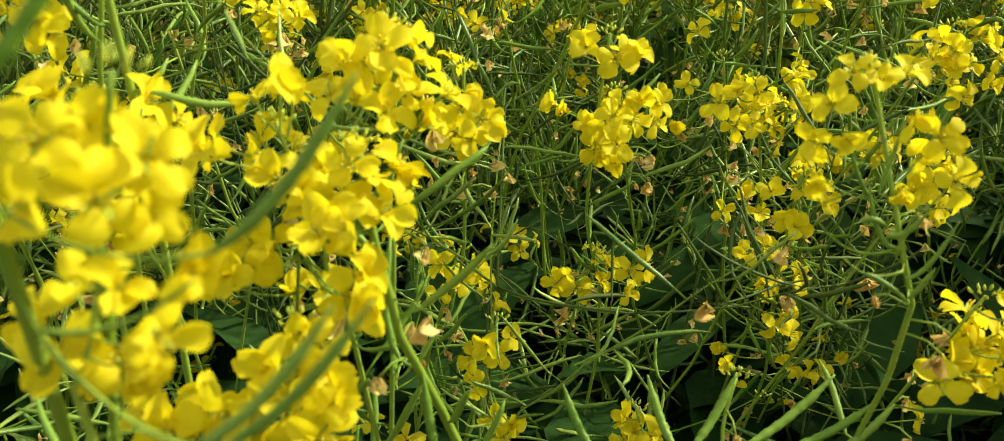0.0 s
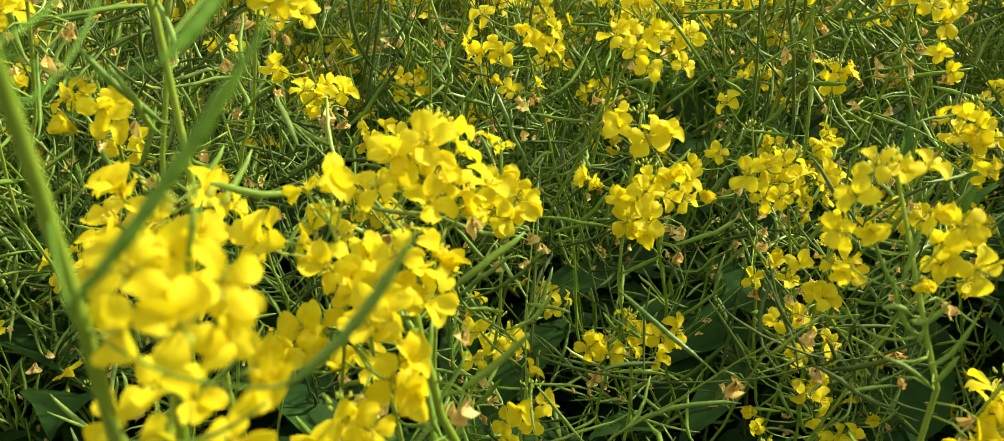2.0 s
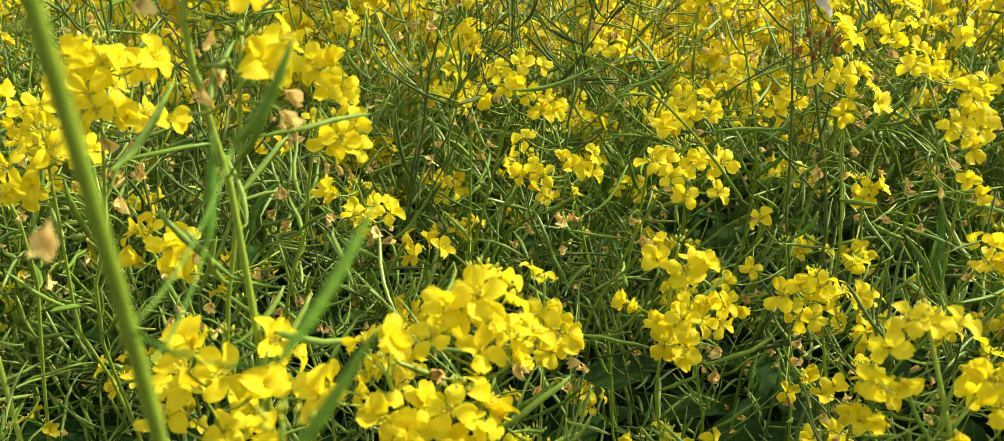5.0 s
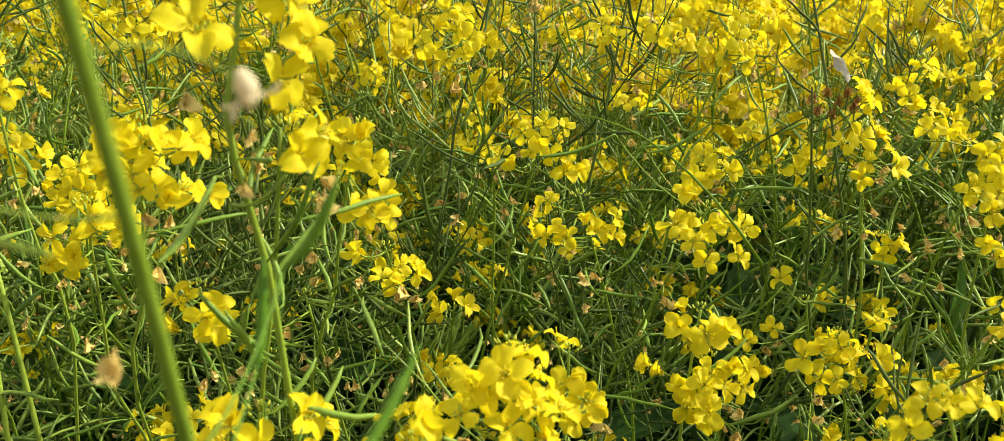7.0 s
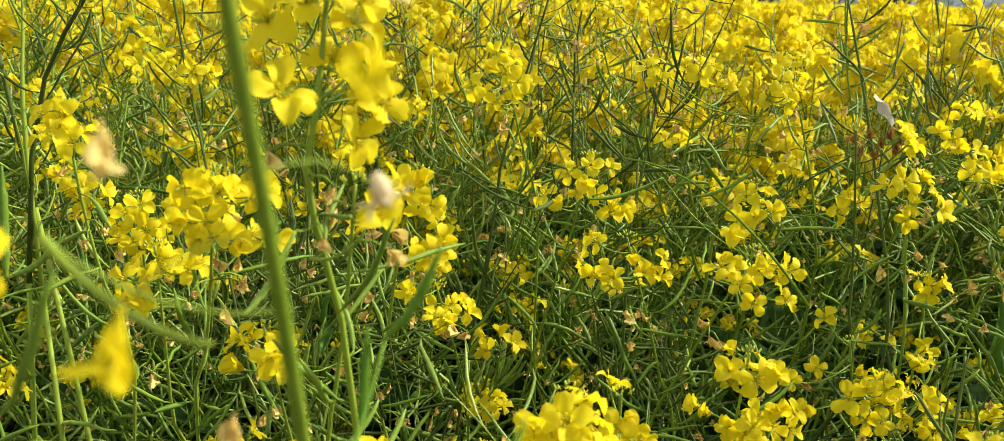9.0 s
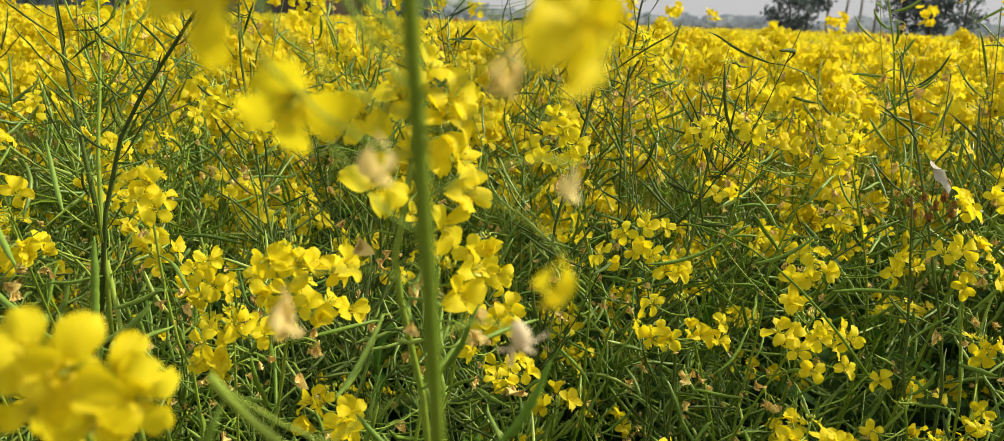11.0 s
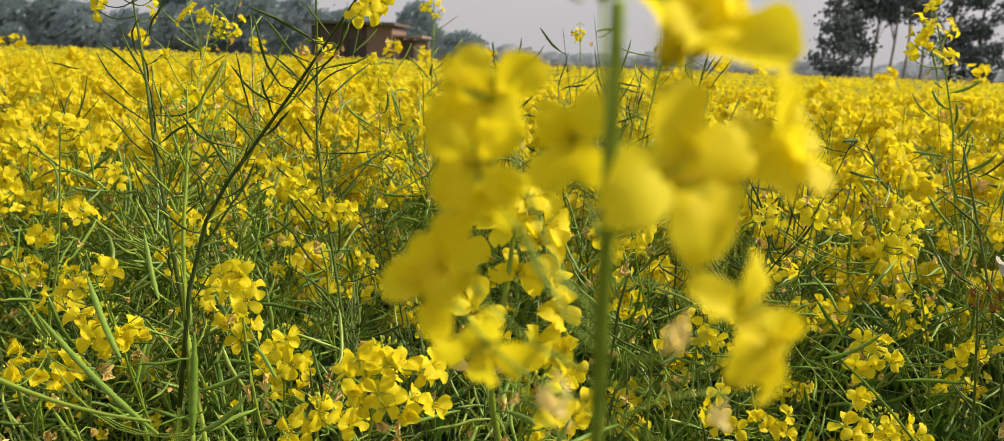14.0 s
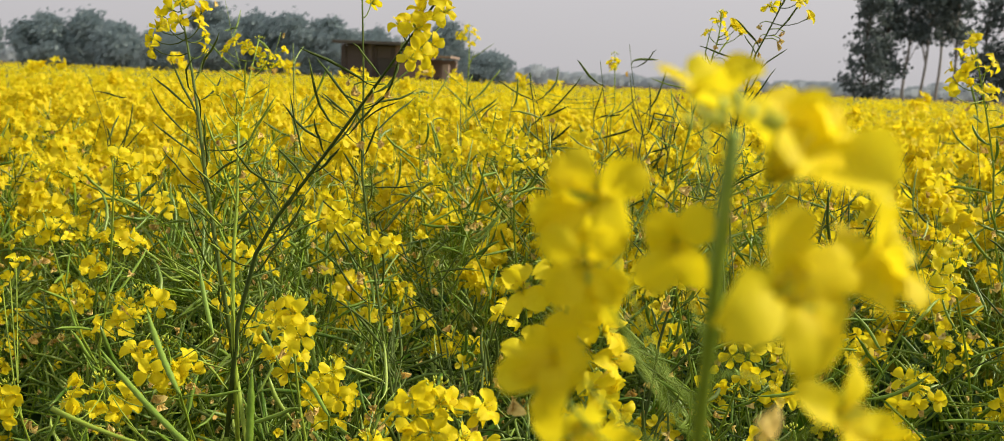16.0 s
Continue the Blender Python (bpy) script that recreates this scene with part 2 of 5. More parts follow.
def pod_points(a, d, length, curl):
    """A pod on its thin stalk: the stalk leaves along d, the pod bends away from it, upward or down, in an uneven bow."""
    a, d = Vector(a), Vector(d).normalized()
    out, p = [a], a.copy()
    aside = d.cross(UP) * rnd.uniform(-1.6, 1.6)
    kink = rnd.choice((0.15, 0.4, 0.8))
    for i, run in enumerate((0.16, 0.12, 0.18, 0.20, 0.20, 0.14)):
        turn = kink if i == 1 else (1 - kink) / 5
        d = (d + (UP * curl + aside) * turn + Vector((rnd.uniform(-.2, .2), rnd.uniform(-.2, .2), rnd.uniform(-.2, .2)))).normalized()
        p = p + d * (length * run)
        out.append(p.copy())
    return out


def add_pod(g, a, d, length, curl, thick=0.0016, sides=5, mat=None):
    pts = pod_points(a, d, length, curl)
    radii = [thick * 0.36, thick * 0.40, thick * 0.80, thick, thick * 0.98, thick * 0.78, thick * 0.24]
    if sides < 4:
        pts, radii = [pts[0], pts[2], pts[4], pts[6]], [radii[0], radii[2], radii[4], radii[6]]
    g.tube(pts, radii, mat or POD, sides, sides > 3)


def bud_cluster(g, tip, axis, n=9, size=1.0, sides=4):
    for i in range(n):
        a, s = i * 2.4, 0.0014 * size
        off = Vector((math.cos(a), math.sin(a), 0)) * 0.0011 * math.sqrt(i) * 1.6 * size
        p = Vector(tip) + off + Vector(axis) * (0.004 - 0.0012 * math.sqrt(i))
        g.tube([p, p + UP * s * 0.7 + off * 0.3, p + UP * s * 1.6 + off * 0.4], [s * 0.35, s * 0.5, s * 0.18], BUD, sides)


def leaf_mesh(seed, length, wide):
    r, g = random.Random(seed), Geo()
    k, ph = r.uniform(5, 9), r.uniform(0, 6)

    def shape(u, w):
        half = wide * (math.sin(math.pi * min(1, u * 0.93 + 0.05)) ** 0.8) * (1 + 0.12 * math.sin(k * 6 * u + ph) * abs(w))
        return u * length, half * w, 0.25 * length * u * (1 - u) * 2 - 0.18 * length * u * u + 0.18 * half * abs(w) + 0.004 * math.sin(k * u * 3 + ph) * w
    g.sheet(Matrix(), 10, 6, shape, LEAF)
    g.tube([Vector((u * length, 0, 0.25 * length * u * (1 - u) * 2 - 0.18 * length * u * u - 0.0008)) for u in (0, 0.25, 0.5, 0.75, 0.97)], [0.0016, 0.0013, 0.001, 0.0007, 0.0003], STEM, 5)
    return g.mesh("leaf")


LEAVES = [leaf_mesh(i, 0.10 + 0.02 * i, 0.018 + 0.004 * i) for i in range(5)]


def blade_mesh(seed, length, wide):
    """A narrow, folded upper leaf."""
    r, g = random.Random(seed), Geo()
    ph, arch = r.uniform(0, 6), r.uniform(0.2, 0.6)
    g.sheet(Matrix(), 9, 4, lambda u, w: (u * length, wide * w * math.sin(math.pi * (0.06 + 0.92 * u)) ** 0.7 * (1 + 0.1 * math.sin(14 * u + ph)) + 0.08 * length * math.sin(3 * u + ph) * u, arch * length * u * (1 - u) + 0.5 * wide * abs(w) + 0.0012 * math.sin(9 * u + ph) * w), BLADE)
    return g.mesh("leaf")


BLADES = [blade_mesh(i, 0.055 + 0.009 * i, 0.0045 + 0.0008 * i) for i in range(5)]


def mustard(tip, via, foot, blooms, label="flowering mustard plant with yellow blossoms and green pods", pods=9, thick=0.0011, dead=3, open_=1.0, size=1.0, stem_mat=None, leaves=0, low=0.17, face=(0.18, -0.40, 0.5), rake=0.55, lank=False, stout=1.0, straight=False):
    """A mustard plant whose stem rises from foot on the soil through via to tip; blooms: places of its open blossoms, some with a way to face, a size and how far shut; lank: thin bare pods."""
    tip, via, foot = Vector(tip), Vector(via), Vector((foot[0], foot[1], 0.0))
    root = tagged(new("mustard_plant"), label, "mustard plant", "mustard plants at the field's edge")
    root.location = foot
    inv = Matrix.Translation(-foot)
    pts = [foot, foot.lerp(via, 0.55) + Vector((rnd.uniform(-.03, .03), rnd.uniform(0.0, 0.04), 0)), via, via.lerp(tip, 0.5) + Vector((rnd.uniform(-.004, .004), rnd.uniform(-.004, .004), 0)), tip]
    if straight:
        pts[1] = foot.lerp(via, 0.55) + Vector((0, 0.01, 0))
        pts[3] = via.lerp(tip, 0.5) + Vector((0.0028, 0, 0))
    line = []
    for i in range(len(pts) - 1):
        for k in range(4):
            line.append(pts[i].lerp(pts[i + 1], k / 4))
    line.append(tip)
    for _ in range(2):
        line = [line[0]] + [(line[i - 1] + line[i] * 2 + line[i + 1]) / 4 for i in range(1, len(line) - 1)] + [line[-1]]
    n = len(line)
    sway, ph = rnd.uniform(0.006, 0.020), rnd.uniform(0, 6)
    if straight:
        sway = 0.001
    line = [p + Vector((math.sin(i * 1.1 + ph), math.cos(i * 0.9 + ph), 0)) * sway * min(1, i / 3) * max(0.0, min(1.0, (10 - i) / 4)) for i, p in enumerate(line)]
    g = Geo()
    radii = [thick * (0.65 + 0.70 * stout * (1 - i / (n - 1))) for i in range(n)]
    green = n * 4 // 9 if stout > 1 else 0        # stout stems stay light green low down
    if green:
        g.tube([inv @ p for p in line[:green + 1]], radii[:green + 1], STEM, 9)
    g.tube([inv @ p for p in line[green:]], radii[green:], stem_mat or STEM, 8)
    axis = (line[-1] - line[-4]).normalized()
    def on_stem(s):
        """The point s metres below the tip."""
        for i in range(n - 1, 0, -1):
            seg = (line[i] - line[i - 1]).length
            if s <= seg:
                return line[i].lerp(line[i - 1], s / seg)
            s -= seg
        return line[0]
    bud_cluster(g, inv @ tip, axis, 10)
    reach = 0.0
    for b in blooms:
        b, aim = Vector(b[:3]), b[3:]
        down = max(0.004, (tip - b).dot(axis) + rake * min(0.03, (b - tip - axis * (b - tip).dot(axis)).length))
        near = on_stem(down)
        reach = max(reach, down)
        out = (b - near)
        normal = (out.normalized() * 0.8 + Vector(face) + Vector((rnd.uniform(-.6, .6), rnd.uniform(-.5, .5), rnd.uniform(-.5, .4)))).normalized()
        g.tube([inv @ p for p in bend(near, b, (0, 0, -0.12 * out.length), 4)], [w * (0.6 if aim else 1.0) for w in (0.0006, 0.00055, 0.0005, 0.0005, 0.0006)], stem_mat or STEM, 5)
        if aim:
            add_flower(root, inv @ b, Vector(aim[:3]), aim[3], 1.0, aim[4])
        else:
            add_flower(root, inv @ b, normal, size * rnd.uniform(0.78, 1.12), open_)
    part("stem", g.mesh("stem"), root)
    if lank:
        pods = int(pods * 1.7)
    for i in range(pods):
        s = reach + 0.012 + low * (i + 0.5) / max(pods, 1)
        p = on_stem(s)
        a = i * 2.4 + rnd.uniform(-0.4, 0.4)
        d = Vector((math.cos(a), math.sin(a), rnd.uniform(-0.1, 0.5)))
        pg = Geo()
        if lank:
            d.z = rnd.uniform(-0.05, 0.4)
            add_pod(pg, (0, 0, 0), d, rnd.uniform(0.030, 0.075), rnd.uniform(0.5, 1.9), rnd.uniform(0.0007, 0.0011), 5, stem_mat or STEM)
        else:
            add_pod(pg, (0, 0, 0), d, rnd.uniform(0.030, 0.060), rnd.uniform(-0.3, 1.8), rnd.uniform(0.0011, 0.0017), 6)
        part("pod", pg.mesh("pod"), root, m=Matrix.Translation(inv @ p))
    for i in range(dead + dead // 2):
        s = reach + rnd.uniform(-0.01, 0.05)
        p = on_stem(max(0.01, s))
        a = rnd.uniform(0, 6.3)
        q = p + Vector((math.cos(a) * 0.016, math.sin(a) * 0.016, -0.002))
        pg = Geo()
        pg.tube([(0, 0, 0), (q - p) * 0.6 + Vector((0, 0, 0.002)), q - p], 0.0005, STEM, 4)
        withered(pg, q - p, rnd.uniform(0.75, 1.15))
        part("withered_flower", pg.mesh("withered_flower"), root, "shrivelled tan blossom", m=Matrix.Translation(inv @ p))
    for i in range(leaves):
        p = foot.lerp(via, rnd.uniform(0.55, 1.0))
        part("leaf", rnd.choice(LEAVES), root, m=Matrix.Translation(inv @ p) @ Matrix.Rotation(rnd.uniform(0, 6.3), 4, "Z") @ Matrix.Rotation(rnd.uniform(-0.7, 0.1), 4, "Y"))
    return root, inv, on_stem


def own_pod(plant, a, b, sag=0.004, thick=0.0021, name="pod", mat=None):
    """A long pod or side twig of a plant, from a to its point b."""
    root, inv, _ = plant
    a, b = inv @ Vector(a), inv @ Vector(b)
    g = Geo()
    steps = 24 if name == "pod" else 8
    pts = bend((0, 0, 0), b - a, (0, 0, -sag), steps)
    if name == "pod":
        # beaded by the seeds, with a stalk and a slender beak
        radii = [thick * min(1, 0.42 + 2.2 * u, 0.22 + 3.2 * (1 - u)) * (1 + 0.10 * math.sin(i * 2.1)) for i, u in ((i, i / steps) for i in range(steps + 1))]
    else:
        radii = [thick * (1 - 0.06 * k) for k in range(9)]
    g.tube(pts, radii, mat or (POD if name == "pod" else STEM), 8)
    # a thin stalk ties it to the stem it grows from
    root_end = min((inv @ plant[2](k * 0.006) for k in range(1, 120)), key=lambda q: (q - a).length + 0.5 * max(0.0, q.z - a.z))
    if 0.003 < (root_end - a).length < 0.16:
        g.tube(bend(root_end - a, (0, 0, 0), (0, 0, -0.1 * (root_end - a).length), 6), [min(0.0004, thick * 0.36)] * 7, mat or STEM, 5)
    return part(name, g.mesh(name), root, m=Matrix.Translation(a))


FADED = material("faded_petal", (0.84, 0.66, 0.20), (0.94, 0.84, 0.42), 0.7, 500, 60, through_light=0.5, bump=0.3)
PALE = material("bleached_petal", (0.74, 0.62, 0.38), (0.92, 0.83, 0.60), 0.7, 500, 60, through_light=0.35, bump=0.3)


def own_dead(plant, p, side, size=1.3, mat=None, strips=4, label="shrivelled tan blossom", bulb=False):
    """A dead blossom of a plant at p, on a thin stalk that leaves its stem at side."""
    root, inv, _ = plant
    a, b = inv @ Vector(side), inv @ Vector(p)
    g = Geo()
    g.tube(bend((0, 0, 0), b - a, (0, 0, 0.003), 5), 0.00022, STEM, 5)
    d = Vector((rnd.uniform(-0.3, 0.3), rnd.uniform(-0.3, 0.3), -1)).normalized()
    if bulb:
        c = b - a
        g.tube([c + Vector((0.0004 * i, 0, 0.0024 - 0.0013 * i)) for i in range(6)], [0.0007, 0.0015, 0.0021, 0.0020, 0.0014, 0.0005], mat, 9)
    for k in range(strips):
        m = frame_to(b - a, d, k * 6.3 / strips, size) @ Matrix.Rotation(-(rnd.uniform(0.2, 1.0) if bulb else rnd.uniform(1.0, 1.45)), 4, "Y")
        g.sheet(m, 7, 4, petal_shape(60 + k, 0.0095, 0.9, 0.0010, 0.24 if bulb else 0.42), mat or DRY)
    return part("withered_flower", g.mesh("withered_flower"), root, label, m=Matrix.Translation(a))


def filler(seed, height, racemes, stem_mat=STEM_MANY, bloom=(5, 11)):
    """A whole mustard plant with joined heads, to be copied over the field."""
    global rnd
    keep, rnd = rnd, random.Random(seed)
    root = tagged(new("mustard_plant"), "mustard plant with yellow blossoms and a tangle of slender green pods" if bloom[1] > 4 else "faded mustard plant, a tangle of slender green pods", "mustard plant", "mustard plants of the field")
    g = Geo()
    top = Vector((rnd.uniform(-.16, .16), rnd.uniform(-.16, .16), height))
    main = bend((0, 0, 0), top, (rnd.uniform(-.11, .11), rnd.uniform(-.11, .11), 0), 8, 0.008)
    g.tube(main, [0.0026 - 0.00022 * i for i in range(9)], stem_mat, 6)
    part("stem", g.mesh("stem"), root)
    for k in range(racemes):
        if k == 0:
            start, tip = main[-2], main[-1]
        else:
            start = main[rnd.choice((4, 5, 5, 6, 6, 7))]
            a = k * 2.4 + rnd.uniform(-0.5, 0.5)
            run = rnd.uniform(0.10, 0.26)
            tip = Vector((start.x + math.cos(a) * run, start.y + math.sin(a) * run, height * rnd.uniform(0.80, 1.02)))
        g = Geo()
        line = bend(start, tip, (rnd.uniform(-.03, .03), rnd.uniform(-.03, .03), rnd.uniform(-0.07, 0.02) if k else 0), 8, 0.006)
        g.tube(line, [0.0014 - 0.00011 * i for i in range(9)], stem_mat, 5)
        part("branch", g.mesh("branch"), root)
        pg = Geo()
        for i in range(23):
            u = rnd.uniform(0.0, 0.88)
            j = min(7, int(u * 8))
            p = line[j].lerp(line[j + 1], u * 8 - j)
            a = i * 2.4 + rnd.uniform(-0.4, 0.4)
            add_pod(pg, p, (math.cos(a), math.sin(a), rnd.uniform(-0.3, 1.1)), rnd.uniform(0.035, 0.075), rnd.uniform(-1.6, 2.6), rnd.uniform(0.0012, 0.0022), 5 if i % 2 else 4, POD_MANY)
        for i in range(2):
            p = line[rnd.choice((1, 2, 3, 4))]
            q = p + Vector((rnd.uniform(-.11, .11), rnd.uniform(-.11, .11), rnd.uniform(-.04, .07)))
            pg.tube(bend(p, q, (rnd.uniform(-.02, .02), rnd.uniform(-.02, .02), rnd.uniform(-0.04, 0.025)), 7, 0.003), [0.0011, 0.0011, 0.0010, 0.0010, 0.0009, 0.0008, 0.0007, 0.0005], STEM_MANY, 4)
        for i in range(8):
            q = line[rnd.choice((3, 4, 5, 6, 7))] + Vector((rnd.uniform(-.03, .03), rnd.uniform(-.03, .03), rnd.uniform(-.03, .01)))
            withered(pg, q, rnd.uniform(0.6, 1.05))
        tagged(part("raceme", pg.mesh("raceme"), root), kind="stuff")
        count = rnd.randrange(*bloom)
        if not count:
            continue
        fg = Geo()
        axis = (line[-1] - line[-2]).normalized()
        bud_cluster(fg, tip, axis, 6)
        for i in range(count):
            a = i * 2.4 + rnd.uniform(-0.3, 0.3)
            out = Vector((math.cos(a), math.sin(a), 0))
            p = tip - axis * (0.004 * i) + out * rnd.uniform(0.008, 0.017) + UP * 0.006
            fg.tube([tip - axis * (0.004 * i + 0.006), p], 0.0005, STEM_MANY, 3)
            small_flower(fg, p, out + UP * rnd.uniform(0.2, 1.2), rnd.uniform(0.75, 0.98))
        tagged(part("flower_head", fg.mesh("flower_head"), root), kind="stuff")
    for k in range(2):
        p = main[rnd.choice((2, 3, 4))]
        part("leaf", rnd.choice(LEAVES), root, m=Matrix.Translation(p) @ Matrix.Rotation(rnd.uniform(0, 6.3), 4, "Z") @ Matrix.Rotation(rnd.uniform(-0.8, 0.0), 4, "Y"))
    for k in range(2):
        p = main[rnd.choice((5, 6, 7))]
        part("leaf", rnd.choice(BLADES), root, m=Matrix.Translation(p) @ Matrix.Rotation(rnd.uniform(0, 6.3), 4, "Z") @ Matrix.Rotation(rnd.uniform(-1.3, 0.2), 4, "Y"))
    rnd = keep
    return root


# ---- ground, far field ----
def ground_sheet():
    g = Geo()
    rings = [0, 0.5, 1, 1.6, 2.5, 4, 7, 12, 25, 60, 150, 400, 1200, 3000]
    s = g.slot(SOIL)
    for i, r in enumerate(rings):
        for k in range(48):
            a = 2 * math.pi * k / 48
            z = rnd.uniform(-0.02, 0.02) if 0 < r < 12 else 0.0
            g.v.append(Vector((r * math.cos(a), r * math.sin(a), z)))
    for i in range(len(rings) - 1):
        for k in range(48):
            a, b = i * 48 + k, i * 48 + (k + 1) % 48
            g.f.append((a, b, b + 48, a + 48))
            g.m.append(s)
    return tagged(new("ground", g.mesh("ground")), "brown soil of the mustard field", "ground", kind="structure")


def canopy_height(x, y):
    """The height of the blossom tops over the field."""
    sink = min(1.0, max(0.0, (math.hypot(x, y) - 2.4) / 6))
    return 1.110 - 0.035 * sink + 0.02 * (1 - 0.6 * sink) * math.sin(x * 0.9 + 1) * math.cos(y * 0.7)


def far_field():
    """The blossom heads of the field past the single plants, down to the field's end."""
    r = random.Random(5)
    g = Geo()
    sp, ss = g.slot(PETAL_MANY), g.slot(STEM_MANY)

    def quad(c, n, s, slot, tall=1.0):
        n = n.normalized()
        a = n.orthogonal().normalized()
        a = (Matrix.Rotation(r.uniform(0, 6.3), 3, n) @ a) * s
        b = n.cross(a) * tall
        i = len(g.v)
        up = n * s * 0.35
        g.v += [c - a + up, c - b + up, c + a * 1.0 + up, c + b + up, c]
        g.f += [(i, i + 1, i + 4), (i + 1, i + 2, i + 4), (i + 2, i + 3, i + 4), (i + 3, i, i + 4)]
        g.m += [slot] * 4

    def stalk(a, b, w):
        i = len(g.v)
        side = Vector((w, 0, 0))
        back = Vector((0, w, 0))
        g.v += [a - side, a + side, a + back, b]
        g.f += [(i, i + 1, i + 3), (i + 1, i + 2, i + 3), (i + 2, i, i + 3)]
        g.m += [ss] * 3
    spread = math.radians(84)
    for near, far, count, flowers, size in ((1.2, 2.4, 700, 11, 0.0120), (2.4, 4.5, 2300, 13, 0.0150), (4.5, 9, 4600, 9, 0.0172), (9, 20, 8000, 5, 0.020), (20, 43, 7600, 3, 0.030)):
        for _ in range(count):
            d = math.sqrt(r.uniform(near * near, far * far))
            a = r.uniform(-spread, spread) + radians(-8)
            x, y = d * math.sin(a), d * math.cos(a)
            if near < 2 and -(0.80 * y + 0.34) < x < 0.58 * y + 0.30 and y > 0.3:
                continue
            top = canopy_height(x, y) + (r.uniform(0.04, 0.15) if d < 4 and r.random() < 0.03 else min(0.10, r.gauss(-0.05, 0.055)) if d < 3 else min(0.04, r.gauss(-0.06, 0.04)))
            c = Vector((x, y, top))
            if d < 9:
                stalk(c + Vector((r.uniform(-.08, .08), r.uniform(-.08, .08), -0.5)), c, 0.002)
                for k in range(4 if d < 4.5 else 1):
                    p = c + Vector((0, 0, -r.uniform(0.05, 0.3)))
                    stalk(p, p + Vector((r.uniform(-.06, .06), r.uniform(-.06, .06), r.uniform(0.0, .05))), 0.0016)
            for k in range(flowers):
                q = c + Vector((r.uniform(-1, 1), r.uniform(-1, 1), r.uniform(-1.4, 0.6))) * 0.017 * (size / 0.0095) ** 0.7
                quad(q, Vector((r.uniform(-1, 1), r.uniform(-1, 1), r.uniform(0.0, 1.3))), size * r.uniform(0.8, 1.2), sp)
    tagged(new("mustard_blossoms", g.mesh("mustard_blossoms", False)), "countless yellow mustard blossoms spreading over the field", "mustard field", kind="stuff")
    c = Geo()
    s = c.slot(CANOPY)
    rows, cols = 80, 110
    for i in range(rows + 1):
        d = 2.4 * (44 / 2.4) ** (i / rows)
        for j in range(cols + 1):
            a = radians(-92 + 168 * j / cols)
            x, y = d * math.sin(a), d * math.cos(a)
            edge = min(1, i / 4, j / 3, (cols - j) / 3)
            c.v.append(Vector((x, y, (0.15 + 0.85 * edge) * (canopy_height(x, y) - 0.14 - 0.22 * max(0, 1 - (d - 2.4) / 7) + 0.03 * r.uniform(-1, 1)))))
    for i in range(rows):
        for j in range(cols):
            k = i * (cols + 1) + j
            c.f.append((k, k + 1, k + cols + 2, k + cols + 1))
            c.m.append(s)
    tagged(new("far_mustard_canopy", c.mesh("far_mustard_canopy", False)), "dense far canopy of yellow mustard in bloom", "mustard field", kind="stuff")


def tree(x, y, height, crown_from, crown_wide, kind="broad", mat=None, bark=None, clumps=40, leaf=0.35, label="dark leafy tree standing at the field's end", seed=1, leaves=34, clump=0.84):
    """A tree: tapered trunk with limbs, and a crown of many leaf clumps."""
    r = random.Random(seed)
    mat, bark = mat or CROWN_HAZED, bark or BARK
    root = tagged(new("tree"), label, "tree", "trees beyond the field")
    root.location = (x, y, 0)
    g = Geo()
    trunk = [Vector((0.15 * math.sin(i * 0.7 + seed), 0.15 * math.cos(i), height * 0.92 * i / 8)) for i in range(9)]
    trunk[0] = Vector((0, 0, 0))
    w = height * (0.013 if kind == "broad" else 0.0085)
    g.tube(trunk, [w * (1.25 - 0.12 * i) for i in range(9)], bark, 8)
    part("trunk", g.mesh("trunk"), root)
    c = Geo()
    s = c.slot(mat)
    for k in range(clumps):
        u = r.random()
        z = height * (crown_from + (1 - crown_from) * u)
        if kind == "broad":
            out = crown_wide * math.sqrt(max(0.05, 1 - (2 * u - 0.85) ** 2 * 0.8)) * math.sqrt(r.random())
        else:
            out = crown_wide * (1.05 - 0.6 * u) * r.random() ** 0.6
        a = r.uniform(0, 6.3)
        cen = Vector((math.cos(a) * out, math.sin(a) * out, z))
        j = min(8, int(8 * z / height * 0.93))
        if k % 3 == 0:
            lg = Geo()
            lg.tube(bend(trunk[j] - Vector((0, 0, 0.06 * height)), cen, (0, 0, -0.1), 4), [w * 0.4, w * 0.33, w * 0.25, w * 0.16, w * 0.08], bark, 5)
            part("limb", lg.mesh("limb"), root)
        rad = clump * r.uniform(0.7, 1.3)
        for i in range(leaves):
            q = cen + Vector((r.gauss(0, 1), r.gauss(0, 1), r.gauss(0, 0.75))) * rad * 0.45
            n = Vector((r.uniform(-1, 1), r.uniform(-1, 1), r.uniform(-0.3, 1))).normalized()
            if kind == "broad":
                n = n.lerp((q - Vector((0, 0, height * 0.45))).normalized(), 0.4)
                n = (n - sun_dir * n.dot(sun_dir) * 0.93).normalized()      # leaves set edge-on to the sun, for the flat tone of haze
            e = n.orthogonal().normalized() * leaf * r.uniform(0.5, 1.0)
            f = n.cross(e) * 0.6
            b = len(c.v)
            c.v += [q - e, q - f, q + e, q + f]
            c.f.append((b, b + 1, b + 2, b + 3))
            c.m.append(s)
    part("crown", c.mesh("crown", False), root)
    return root


